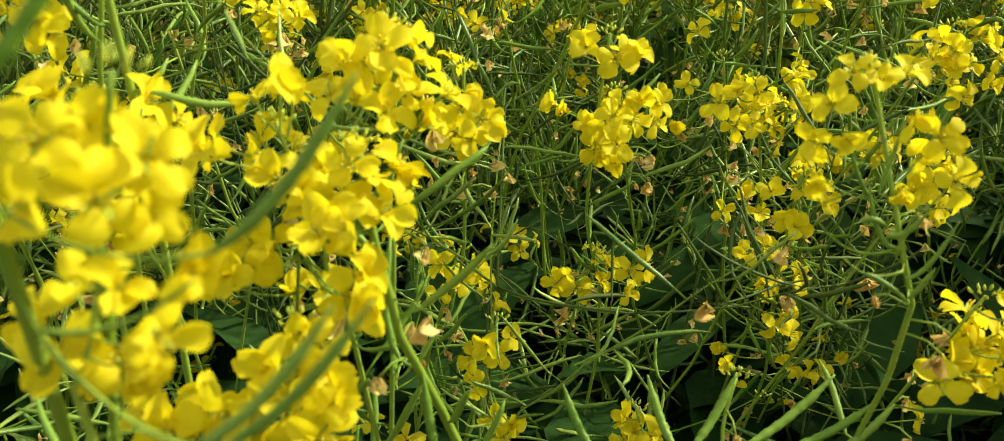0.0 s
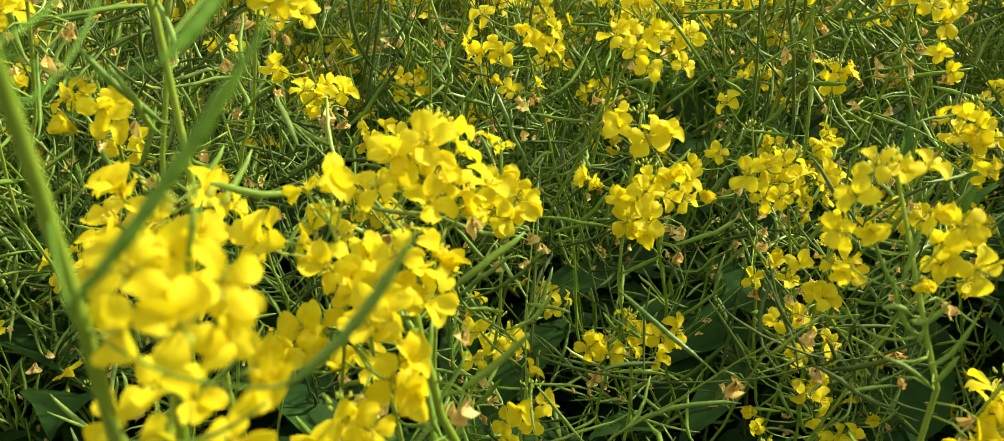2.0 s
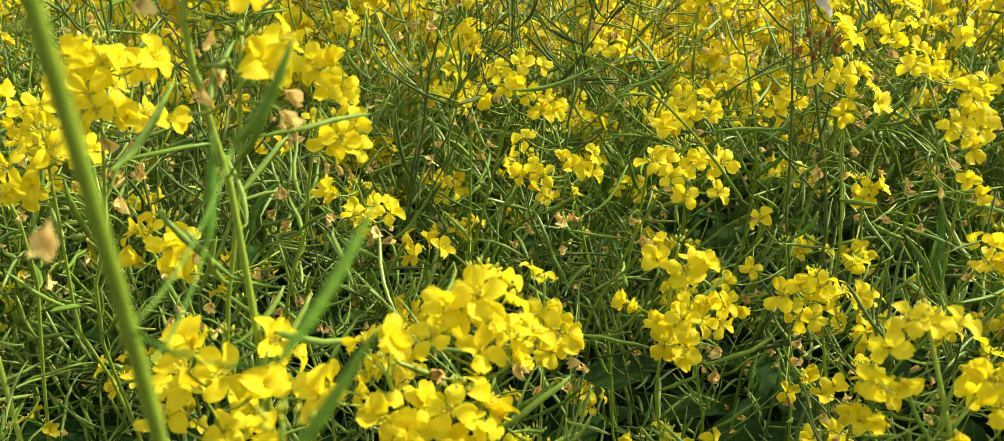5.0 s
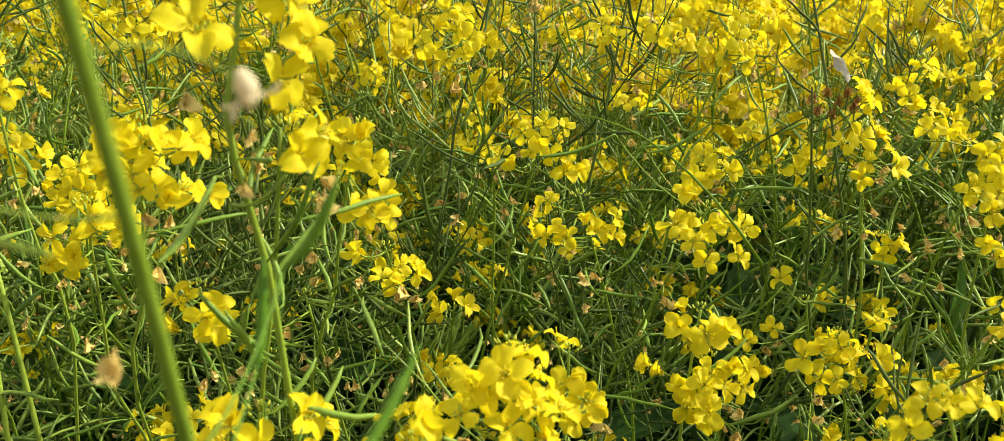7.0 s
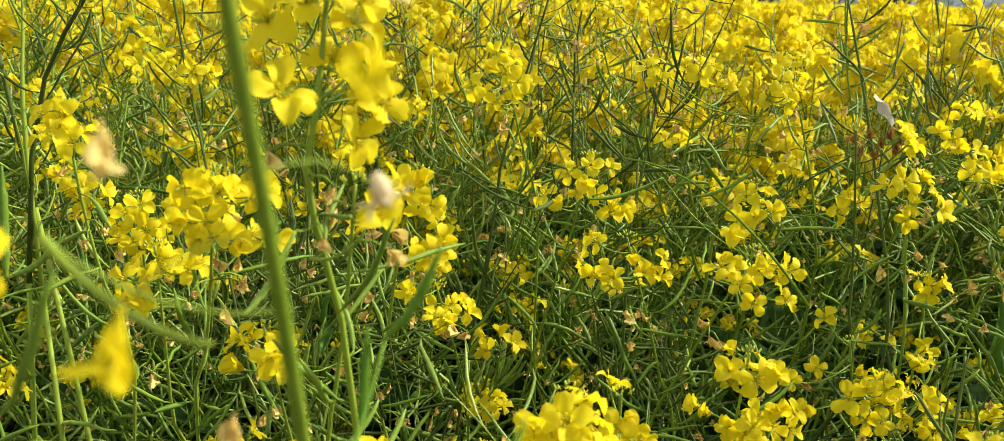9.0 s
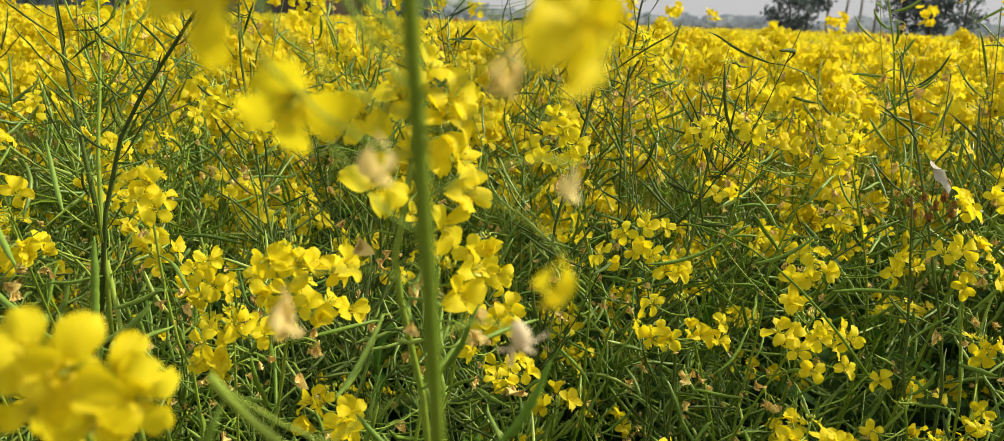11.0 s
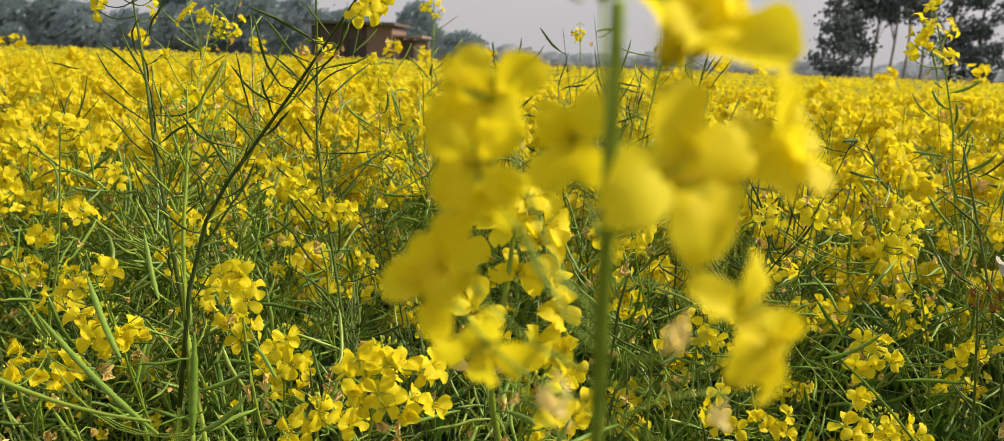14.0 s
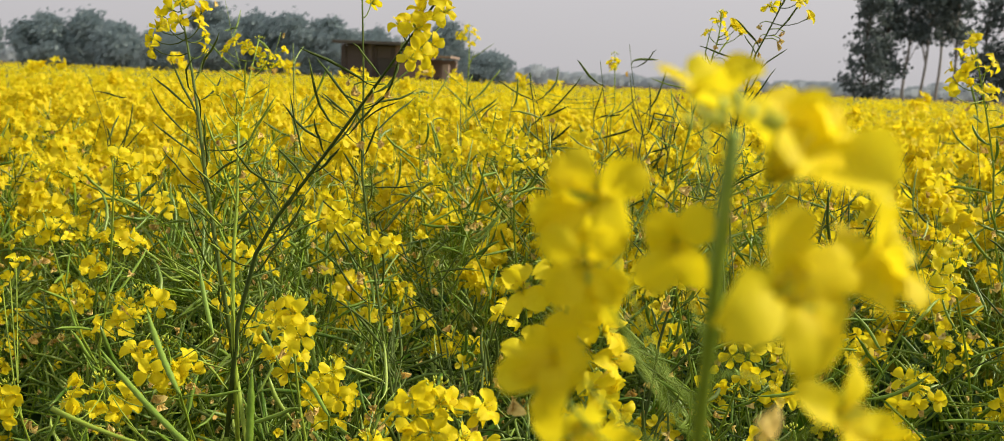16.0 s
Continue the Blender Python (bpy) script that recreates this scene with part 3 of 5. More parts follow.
def far_woods(az0, az1, dist, tall, name, seed):
    """A ragged belt of far-off woods, the mist put into its colour."""
    r, g = random.Random(seed), Geo()
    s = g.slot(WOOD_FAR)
    for k in range(2600):
        a = radians(r.uniform(az0, az1))
        bump_ = 0.55 + 0.45 * noise.noise(Vector((math.degrees(a) * 0.35, seed, 0))) + 0.25 * noise.noise(Vector((math.degrees(a) * 1.3, seed, 3)))
        z = tall * bump_ * r.random() ** 0.7
        d = dist * r.uniform(1, 1.12)
        q = Vector((d * math.sin(a), d * math.cos(a), z))
        n = Vector((r.uniform(-0.5, 0.5), r.uniform(-1, -0.5), r.uniform(0.1, 0.7))).normalized()
        e = n.orthogonal().normalized() * r.uniform(1.2, 2.4) * dist / 350
        f = n.cross(e) * 0.8
        b = len(g.v)
        g.v += [q - e, q - f, q + e, q + f]
        g.f.append((b, b + 1, b + 2, b + 3))
        g.m.append(s)
    return tagged(new(name, g.mesh(name, False)), "belt of far woods, grey mist painted into their colour", "woods", kind="stuff")


# the plant that stands nearest, its head before the lens at the end
plant = mustard((-0.080, 0.055, 1.222), (-0.0915, 0.171, 0.955), (-0.150, 0.450), [(-0.103, 0.070, 1.184, -0.12, -0.5, 0.1, 0.74, 0.55), (-0.106, 0.071, 1.180, 0, -0.85, 0.3, 0.7, 0.45), (-0.101, 0.087, 1.168, -0.03, -0.6, -0.4, 0.84, 0.4), (-0.063, 0.060, 1.182, 0.75, -0.65, 0.3, 0.79, 0.35), (-0.060, 0.060, 1.179, 0.85, -0.4, -0.3, 0.65, 0.6), (-0.101, 0.085, 1.208, -0.06, -0.75, 0.1, 0.93, 0.25), (-0.105, 0.090, 1.204, -0.09, -0.6, 0, 0.79, 0.4), (-0.101, 0.074, 1.199, -0.03, -0.8, 0, 0.7, 0.25), (-0.099, 0.079, 1.195, -0.03, -0.6, -0.3, 0.6, 0.4), (-0.073, 0.055, 1.200, 0.55, -0.8, 0.6, 0.93, 0.1), (-0.060, 0.067, 1.203, 1, -0.4, 0.5, 0.84, 0.5), (-0.066, 0.062, 1.201, 0.65, -0.7, 0.6, 0.84, 0.25), (-0.074, 0.067, 1.215, 0.65, -0.55, 0.85, 1.31, 0.4), (-0.070, 0.075, 1.216, 0.65, -0.2, 1, 0.96, 0.6), (-0.084, 0.079, 1.224, 0.25, -0.6, 0.9, 0.96, 0.6), (-0.087, 0.076, 1.204, -0.03, -0.75, -0.1, 0.74, 0.4)], pods=0, dead=0, thick=0.0017, label="tall mustard plant with a full head of yellow blossoms", rake=0.9, straight=True)
own_pod(plant, (-0.044, 0.137, 0.986), (-0.021, 0.143, 1.015), sag=0.004, thick=0.0012, name="pod")
own_pod(plant, (-0.047, 0.129, 0.954), (-0.024, 0.134, 0.979), sag=0.004, thick=0.0012, name="pod")
own_pod(plant, (-0.044, 0.133, 0.951), (-0.018, 0.139, 0.978), sag=0.004, thick=0.0012, name="pod")
own_pod(plant, (-0.056, 0.122, 1.046), (-0.044, 0.142, 1.068), sag=0.002, thick=0.0012, mat=POD_NEAR)
own_pod(plant, (-0.066, 0.108, 1.014), (-0.039, 0.120, 1.054), sag=0.002, thick=0.0012, mat=POD_NEAR)
own_pod(plant, (-0.082, 0.180, 1.070), (-0.069, 0.182, 1.093), sag=0.004, thick=0.0013, name="pod", mat=POD_NEAR)
own_pod(plant, (-0.087, 0.173, 1.048), (-0.087, 0.180, 1.072), sag=0.004, thick=0.0013, name="pod", mat=POD_NEAR)
own_pod(plant, (-0.080, 0.150, 0.963), (-0.051, 0.149, 0.975), sag=0.004, thick=0.0007, name="twig")
own_pod(plant, (-0.132, 0.119, 1.108), (-0.096, 0.108, 1.094), sag=0.004, thick=0.0011, name="twig")
own_dead(plant, (-0.072, 0.128, 1.119), (-0.083, 0.100, 1.126), 0.68, PALE, 5, "pale bleached blossom", True)
own_dead(plant, (-0.060, 0.076, 1.149), (-0.082, 0.084, 1.155), 0.95, PETAL, 2, "hanging faded yellow blossom")
own_dead(plant, (-0.068, 0.082, 1.177), (-0.082, 0.075, 1.180), 0.9, FADED, 2)
own_dead(plant, (-0.089, 0.088, 1.163), (-0.083, 0.080, 1.170), 0.9, FADED, 2)
own_dead(plant, (-0.060, 0.097, 1.158), (-0.083, 0.085, 1.152), 0.65, FADED, 2)
own_dead(plant, (-0.100, 0.088, 1.108), (-0.084, 0.102, 1.115), 1.4, PETAL, 4, "hanging faded yellow blossom")
own_dead(plant, (-0.110, 0.103, 1.133), (-0.083, 0.092, 1.138), 1.0, FADED, 4)
own_dead(plant, (-0.112, 0.156, 1.058), (-0.085, 0.115, 1.085), 0.9, DRY, 4)
# the plant behind it, with a sharp head
plant = mustard((-0.133, 0.308, 1.159), (-0.145, 0.299, 1.063), (-0.058, 0.521), [(-0.145, 0.288, 1.115, 0.45, -0.9, 0.6, 1.14, 0.1), (-0.120, 0.314, 1.123, 0.95, -0.75, 0.6, 1.08, 0.2), (-0.125, 0.312, 1.098, 0.85, -0.85, 0.1, 1.02, 0.3), (-0.117, 0.317, 1.110, 1, -0.75, 0.4, 1.02, 0.25), (-0.133, 0.311, 1.127, 0.6, -0.85, 0.6, 1.02, 0.3), (-0.141, 0.305, 1.148, 0.3, -0.8, 0.7, 1.02, 0.2), (-0.154, 0.301, 1.141, 0, -0.8, 0.4, 1.02, 0.3), (-0.131, 0.309, 1.157, 0.7, -0.5, 1, 0.96, 0.4), (-0.122, 0.309, 1.148, 1, -0.7, 0.6, 1.02, 0.2), (-0.124, 0.308, 1.141, 0.8, -0.8, 0.7, 1.02, 0.3)], pods=9, dead=2, thick=0.0014, low=0.2)
own_pod(plant, (-0.145, 0.299, 1.063), (-0.156, 0.271, 1.038), sag=0.004, thick=0.0014, name="pod")
own_pod(plant, (-0.139, 0.298, 1.053), (-0.114, 0.284, 1.068), sag=0.004, thick=0.0008, name="twig")
# bottom left near
plant = mustard((-0.158, 0.108, 1.117), (-0.153, 0.161, 0.970), (-0.218, 0.516), [(-0.157, 0.102, 1.116, 0.2, -0.7, 0.6, 0.84, 0.25), (-0.164, 0.102, 1.111, -0.3, -0.8, 0.3, 0.79, 0.3), (-0.150, 0.100, 1.115, 0.3, -0.8, 0.2, 0.84, 0.2), (-0.150, 0.115, 1.108, 0.4, -0.6, 0.5, 0.79, 0.35), (-0.146, 0.116, 1.104, 0.5, -0.7, 0.1, 0.79, 0.3), (-0.155, 0.100, 1.109, 0, -0.9, -0.2, 0.79, 0.3), (-0.150, 0.108, 1.104, 0.2, -0.9, -0.2, 0.75, 0.3)], pods=4)
# blurred near cluster
plant = mustard((-0.071, 0.172, 1.006), (-0.085, 0.172, 0.957), (-0.118, 0.477), [(-0.084, 0.167, 0.993, 0.02, -0.7, 0.72, 0.79, 0.2), (-0.078, 0.176, 0.993, 0.42, -0.7, 0.92, 0.71, 0.4), (-0.067, 0.173, 0.989, 0.82, -0.7, 0.62, 0.83, 0.3), (-0.082, 0.159, 0.984, -0.08, -0.7, 0.22, 0.79, 0.3), (-0.072, 0.162, 0.984, 0.42, -0.7, 0.32, 0.87, 0.1), (-0.067, 0.171, 0.979, 0.72, -0.7, 0.12, 0.75, 0.4), (-0.060, 0.168, 0.971, 0.92, -0.7, -0.18, 0.83, 0.6), (-0.081, 0.171, 0.987, 0.32, -0.7, 1.02, 0.71, 0.4), (-0.073, 0.175, 0.983, 0.52, -0.7, 0.72, 0.79, 0.3)], pods=3, dead=0, label="mustard plant with a head of large yellow blossoms")
# lower near cluster
plant = mustard((-0.078, 0.175, 0.972), (-0.084, 0.174, 0.938), (0.044, 0.275), [(-0.090, 0.188, 0.952, 0.22, -0.7, 0.82, 0.82, 0.3), (-0.075, 0.173, 0.960, 0.62, -0.7, 0.92, 0.7, 0.5), (-0.089, 0.178, 0.942, 0.02, -0.7, 0.22, 0.9, 0.2), (-0.080, 0.179, 0.941, 0.42, -0.7, 0.12, 0.9, 0.2), (-0.066, 0.168, 0.952, 0.92, -0.7, 0.22, 0.81, 0.4), (-0.099, 0.187, 0.943, -0.18, -0.7, 0.52, 0.74, 0.5), (-0.072, 0.167, 0.947, 0.72, -0.7, -0.28, 0.7, 0.5)], pods=3, dead=1, label="mustard plant with a head of large yellow blossoms")
# cluster behind the near stem
plant = mustard((-0.140, 0.322, 0.958), (-0.138, 0.312, 0.891), (-0.315, 0.537), [(-0.147, 0.309, 0.958), (-0.139, 0.311, 0.947), (-0.150, 0.323, 0.932), (-0.137, 0.326, 0.927), (-0.120, 0.303, 0.946), (-0.128, 0.317, 0.927), (-0.133, 0.297, 0.930), (-0.164, 0.321, 0.932), (-0.158, 0.306, 0.929), (-0.142, 0.319, 0.905), (-0.118, 0.337, 0.946), (-0.124, 0.322, 0.956), (-0.135, 0.326, 0.911), (-0.151, 0.311, 0.947)], pods=3, dead=2)
# middle cluster top
plant = mustard((-0.039, 0.346, 0.984), (-0.038, 0.326, 0.894), (-0.009, 0.538), [(-0.038, 0.328, 0.979), (-0.046, 0.332, 0.973), (-0.037, 0.338, 0.970), (-0.029, 0.345, 0.971), (-0.052, 0.330, 0.972), (-0.056, 0.322, 0.963), (-0.050, 0.347, 0.954), (-0.038, 0.328, 0.955), (-0.031, 0.351, 0.956), (-0.025, 0.347, 0.952), (-0.025, 0.329, 0.951), (-0.018, 0.335, 0.961), (-0.035, 0.338, 0.962), (-0.045, 0.343, 0.964), (-0.033, 0.348, 0.979)], pods=6, dead=3)
# middle cluster side
plant = mustard((-0.013, 0.424, 0.951), (-0.011, 0.492, 0.801), (-0.222, 0.826), [(-0.019, 0.442, 0.947), (-0.013, 0.418, 0.935), (-0.006, 0.415, 0.936), (-0.015, 0.422, 0.921), (-0.008, 0.402, 0.924), (-0.004, 0.408, 0.932), (-0.023, 0.433, 0.921)], pods=6)
# left middle blossoms
plant = mustard((-0.073, 0.309, 0.956), (-0.050, 0.308, 0.902), (-0.136, 0.574), [(-0.091, 0.303, 0.949), (-0.093, 0.295, 0.948), (-0.068, 0.295, 0.972), (-0.082, 0.321, 0.959), (-0.070, 0.327, 0.961), (-0.069, 0.315, 0.944), (-0.071, 0.300, 0.939), (-0.060, 0.312, 0.938), (-0.080, 0.316, 0.946), (-0.063, 0.299, 0.935)], pods=7)
# left low blossoms
plant = mustard((-0.043, 0.296, 0.954), (-0.026, 0.289, 0.882), (0.239, 0.441), [(-0.045, 0.293, 0.948), (-0.040, 0.296, 0.939), (-0.050, 0.283, 0.932), (-0.036, 0.293, 0.930), (-0.059, 0.294, 0.930), (-0.043, 0.272, 0.932), (-0.052, 0.273, 0.930), (-0.034, 0.312, 0.940), (-0.030, 0.309, 0.932), (-0.043, 0.293, 0.933)], pods=6, thick=0.0018)
# left lower blossoms
plant = mustard((-0.069, 0.321, 0.908), (-0.087, 0.377, 0.758), (-0.076, 0.662), [(-0.081, 0.301, 0.913), (-0.075, 0.305, 0.912), (-0.087, 0.293, 0.905), (-0.082, 0.295, 0.907), (-0.068, 0.328, 0.897), (-0.075, 0.339, 0.872), (-0.042, 0.280, 0.913), (-0.035, 0.267, 0.909), (-0.045, 0.277, 0.907), (-0.062, 0.323, 0.886), (-0.100, 0.316, 0.893)], pods=6, dead=4)
# low left blossoms
plant = mustard((-0.060, 0.265, 0.904), (-0.076, 0.354, 0.754), (-0.131, 0.799), [(-0.057, 0.261, 0.902), (-0.052, 0.269, 0.892), (-0.062, 0.248, 0.896), (-0.058, 0.260, 0.886), (-0.049, 0.264, 0.883), (-0.045, 0.251, 0.883), (-0.059, 0.248, 0.880), (-0.066, 0.260, 0.867), (-0.049, 0.245, 0.874), (-0.077, 0.247, 0.881), (-0.085, 0.254, 0.880), (-0.073, 0.259, 0.872), (-0.094, 0.243, 0.877), (-0.100, 0.245, 0.878), (-0.089, 0.248, 0.872)], pods=5, dead=2)
# low centre
plant = mustard((-0.014, 0.491, 0.830), (-0.042, 0.529, 0.680), (-0.075, 0.759), [(-0.023, 0.478, 0.826), (-0.007, 0.483, 0.822), (-0.013, 0.491, 0.809), (-0.003, 0.500, 0.805), (-0.025, 0.482, 0.805)], pods=5, size=0.86)
# low centre two
plant = mustard((0.009, 0.463, 0.800), (-0.012, 0.548, 0.650), (-0.148, 0.872), [(0.007, 0.482, 0.796), (0.017, 0.477, 0.782), (0.004, 0.453, 0.791), (0.011, 0.454, 0.784), (-0.003, 0.471, 0.770), (-0.001, 0.460, 0.760), (0.009, 0.458, 0.739), (0.018, 0.442, 0.747), (0.015, 0.432, 0.745)], pods=5, size=0.86)
# centre right low
plant = mustard((0.069, 0.530, 0.816), (0.062, 0.626, 0.666), (0.240, 0.920), [(0.052, 0.521, 0.802), (0.046, 0.519, 0.798), (0.075, 0.523, 0.810), (0.071, 0.543, 0.806), (0.097, 0.514, 0.814), (0.088, 0.508, 0.814), (0.091, 0.535, 0.785), (0.074, 0.536, 0.791), (0.060, 0.538, 0.785)], pods=5, dead=5, size=0.86)
# centre right
plant = mustard((0.065, 0.479, 0.930), (0.107, 0.572, 0.780), (0.354, 0.951), [(0.043, 0.484, 0.916), (0.036, 0.489, 0.918), (0.053, 0.478, 0.911), (0.061, 0.472, 0.910), (0.067, 0.468, 0.925), (0.077, 0.471, 0.926), (0.072, 0.463, 0.920), (0.063, 0.458, 0.922), (0.087, 0.479, 0.923), (0.084, 0.465, 0.918), (0.057, 0.479, 0.897), (0.065, 0.451, 0.909), (0.069, 0.480, 0.890), (0.060, 0.473, 0.895)], pods=6, dead=5, size=0.86)
# centre right top
plant = mustard((0.058, 0.466, 0.962), (0.061, 0.525, 0.812), (0.258, 0.890), [(0.045, 0.449, 0.958), (0.051, 0.478, 0.955), (0.060, 0.453, 0.953), (0.070, 0.458, 0.953), (0.067, 0.473, 0.950)], pods=5, dead=3, size=0.86)
# right of centre
plant = mustard((0.154, 0.536, 0.926), (0.186, 0.567, 0.776), (0.297, 0.945), [(0.132, 0.525, 0.914), (0.141, 0.523, 0.919), (0.154, 0.548, 0.917), (0.156, 0.532, 0.919), (0.152, 0.540, 0.905), (0.142, 0.521, 0.902), (0.150, 0.515, 0.905), (0.159, 0.532, 0.912), (0.171, 0.543, 0.911), (0.173, 0.519, 0.918), (0.187, 0.540, 0.907), (0.183, 0.542, 0.898), (0.168, 0.537, 0.897)], pods=6, dead=5, size=0.86)
# right head
plant = mustard((0.138, 0.336, 0.979), (0.159, 0.301, 0.890), (0.198, 0.651), [(0.131, 0.334, 0.977, -0.2, -0.6, 0.7, 0.74, 0.2), (0.141, 0.336, 0.974, 0.1, -0.6, 0.6, 0.66, 0.5), (0.147, 0.328, 0.978, 0.4, -0.6, 0.9, 0.7, 0.3), (0.125, 0.333, 0.965, -0.5, -0.6, 0.4, 0.74, 0.5), (0.147, 0.319, 0.965, 0.4, -0.6, 0, 0.74, 0.6), (0.120, 0.330, 0.952, -0.4, -0.6, 0, 0.74, 0.5), (0.128, 0.324, 0.956, 0, -0.6, -0.1, 0.7, 0.6), (0.123, 0.328, 0.939, -0.2, -0.6, -0.2, 0.7, 0.6), (0.147, 0.314, 0.941, 0.2, -0.6, -0.4, 0.57, 0.9), (0.165, 0.329, 0.956, 0, -0.9, 0.3, 0.82, 0.2), (0.170, 0.321, 0.942, 0.2, -0.9, 0.1, 0.82, 0.15), (0.162, 0.333, 0.949, -0.5, -0.9, -0.1, 0.66, 0.5)], pods=0, dead=3, thick=0.0012, label="mustard plant with scattered blossoms and bare twigs below them")
own_pod(plant, (0.141, 0.321, 0.942), (0.122, 0.316, 0.933), sag=0.0010, thick=0.0006, name="twig")
own_pod(plant, (0.143, 0.316, 0.932), (0.129, 0.322, 0.955), sag=0.0040, thick=0.0009, name="pod")
own_pod(plant, (0.145, 0.312, 0.926), (0.133, 0.309, 0.929), sag=-0.0020, thick=0.0011, name="pod")
own_pod(plant, (0.147, 0.308, 0.919), (0.120, 0.314, 0.927), sag=0.0060, thick=0.0006, name="twig")
own_pod(plant, (0.142, 0.318, 0.937), (0.145, 0.317, 0.960), sag=0.0010, thick=0.0009, name="pod")
own_pod(plant, (0.145, 0.311, 0.924), (0.154, 0.303, 0.936), sag=0.0040, thick=0.0011, name="pod")
own_pod(plant, (0.148, 0.307, 0.917), (0.152, 0.305, 0.938), sag=-0.0020, thick=0.0006, name="twig")
own_pod(plant, (0.151, 0.302, 0.911), (0.163, 0.298, 0.935), sag=0.0060, thick=0.0009, name="pod")
own_pod(plant, (0.152, 0.298, 0.905), (0.156, 0.293, 0.919), sag=0.0010, thick=0.0011, name="pod")
own_pod(plant, (0.150, 0.303, 0.913), (0.129, 0.305, 0.916), sag=0.0040, thick=0.0006, name="twig")
own_pod(plant, (0.152, 0.297, 0.903), (0.133, 0.301, 0.913), sag=-0.0020, thick=0.0009, name="pod")
own_pod(plant, (0.148, 0.308, 0.920), (0.136, 0.313, 0.941), sag=0.0060, thick=0.0011, name="pod")
# right blossoms
plant = mustard((0.241, 0.479, 0.902), (0.199, 0.522, 0.752), (0.073, 0.857), [(0.238, 0.488, 0.898), (0.242, 0.478, 0.897), (0.245, 0.469, 0.893), (0.234, 0.473, 0.887), (0.239, 0.461, 0.879), (0.252, 0.478, 0.877), (0.245, 0.481, 0.868), (0.230, 0.473, 0.883)], pods=6, dead=3, size=0.86)
# right blossoms low
plant = mustard((0.173, 0.487, 0.886), (0.193, 0.546, 0.736), (0.313, 0.876), [(0.179, 0.496, 0.882), (0.180, 0.478, 0.879), (0.178, 0.493, 0.873), (0.166, 0.481, 0.860), (0.169, 0.473, 0.860), (0.155, 0.478, 0.878), (0.185, 0.480, 0.871)], pods=6, dead=4, size=0.86)
# low right young head
plant = mustard((0.169, 0.526, 0.825), (0.145, 0.588, 0.675), (-0.061, 1.008), [(0.156, 0.515, 0.823), (0.171, 0.526, 0.822), (0.183, 0.531, 0.817), (0.163, 0.503, 0.813), (0.175, 0.514, 0.804), (0.190, 0.517, 0.810), (0.200, 0.531, 0.799), (0.175, 0.531, 0.792), (0.181, 0.506, 0.789), (0.194, 0.519, 0.769), (0.184, 0.518, 0.776)], pods=3, leaves=3, size=0.86)
# right edge cluster
plant = mustard((0.209, 0.348, 0.883), (0.168, 0.385, 0.733), (0.267, 0.610), [(0.208, 0.356, 0.870), (0.208, 0.359, 0.857), (0.218, 0.355, 0.856), (0.210, 0.350, 0.855), (0.223, 0.355, 0.862), (0.197, 0.344, 0.850), (0.187, 0.327, 0.853), (0.210, 0.344, 0.849), (0.207, 0.325, 0.858), (0.213, 0.332, 0.863), (0.208, 0.349, 0.843), (0.213, 0.335, 0.879)], pods=6)
# low right scraps
plant = mustard((0.215, 0.560, 0.738), (0.222, 0.645, 0.588), (0.032, 1.070), [(0.162, 0.542, 0.741), (0.175, 0.566, 0.717), (0.206, 0.541, 0.732), (0.229, 0.564, 0.714), (0.235, 0.558, 0.717), (0.301, 0.555, 0.696), (0.308, 0.555, 0.685)], pods=4, leaves=3, size=0.86)
# bottom blossoms
plant = mustard((0.085, 0.424, 0.771), (0.128, 0.459, 0.621), (0.123, 0.771), [(0.082, 0.423, 0.765), (0.086, 0.427, 0.754), (0.090, 0.406, 0.767), (0.081, 0.426, 0.748)], pods=4, size=0.86)
# upper right blossoms
plant = mustard((0.250, 0.512, 0.966), (0.209, 0.577, 0.816), (0.347, 0.905), [(0.239, 0.521, 0.953), (0.239, 0.499, 0.961), (0.245, 0.494, 0.956), (0.235, 0.495, 0.950), (0.261, 0.509, 0.946), (0.253, 0.510, 0.935), (0.263, 0.505, 0.960), (0.271, 0.500, 0.952), (0.254, 0.494, 0.932), (0.242, 0.498, 0.946), (0.268, 0.497, 0.939)], pods=8, dead=3, size=0.86)
# upper left blossoms
plant = mustard((-0.203, 0.417, 0.977), (-0.204, 0.492, 0.827), (-0.032, 0.768), [(-0.197, 0.421, 0.962), (-0.193, 0.400, 0.969), (-0.216, 0.421, 0.967), (-0.215, 0.418, 0.952), (-0.210, 0.421, 0.969), (-0.195, 0.411, 0.960)], pods=6, dead=4)
# upper left small
plant = mustard((-0.178, 0.519, 0.938), (-0.156, 0.562, 0.788), (-0.222, 0.802), [(-0.219, 0.477, 0.926), (-0.219, 0.503, 0.923), (-0.223, 0.507, 0.915), (-0.127, 0.505, 0.957), (-0.120, 0.501, 0.954)], pods=8, dead=4, size=0.86)
# deep small ones
plant = mustard((0.148, 0.595, 0.926), (0.175, 0.635, 0.776), (0.437, 0.937), [(0.198, 0.596, 0.923), (0.191, 0.581, 0.918), (0.119, 0.568, 0.887), (0.105, 0.567, 0.906), (0.131, 0.600, 0.940), (0.125, 0.584, 0.910), (0.159, 0.549, 0.849), (0.171, 0.552, 0.837), (0.149, 0.551, 0.837)], pods=8, dead=6, size=0.86)
# long pods at the bottom
plant = mustard((0.121, 0.379, 0.820), (0.115, 0.351, 0.779), (0.068, 0.552), [(0.279, 0.342, 0.780)], pods=0, dead=2, label="mustard plant with long ripe-green pods")
own_pod(plant, (0.051, 0.333, 0.809), (0.037, 0.352, 0.830), sag=0.004, thick=0.0019, name="pod")
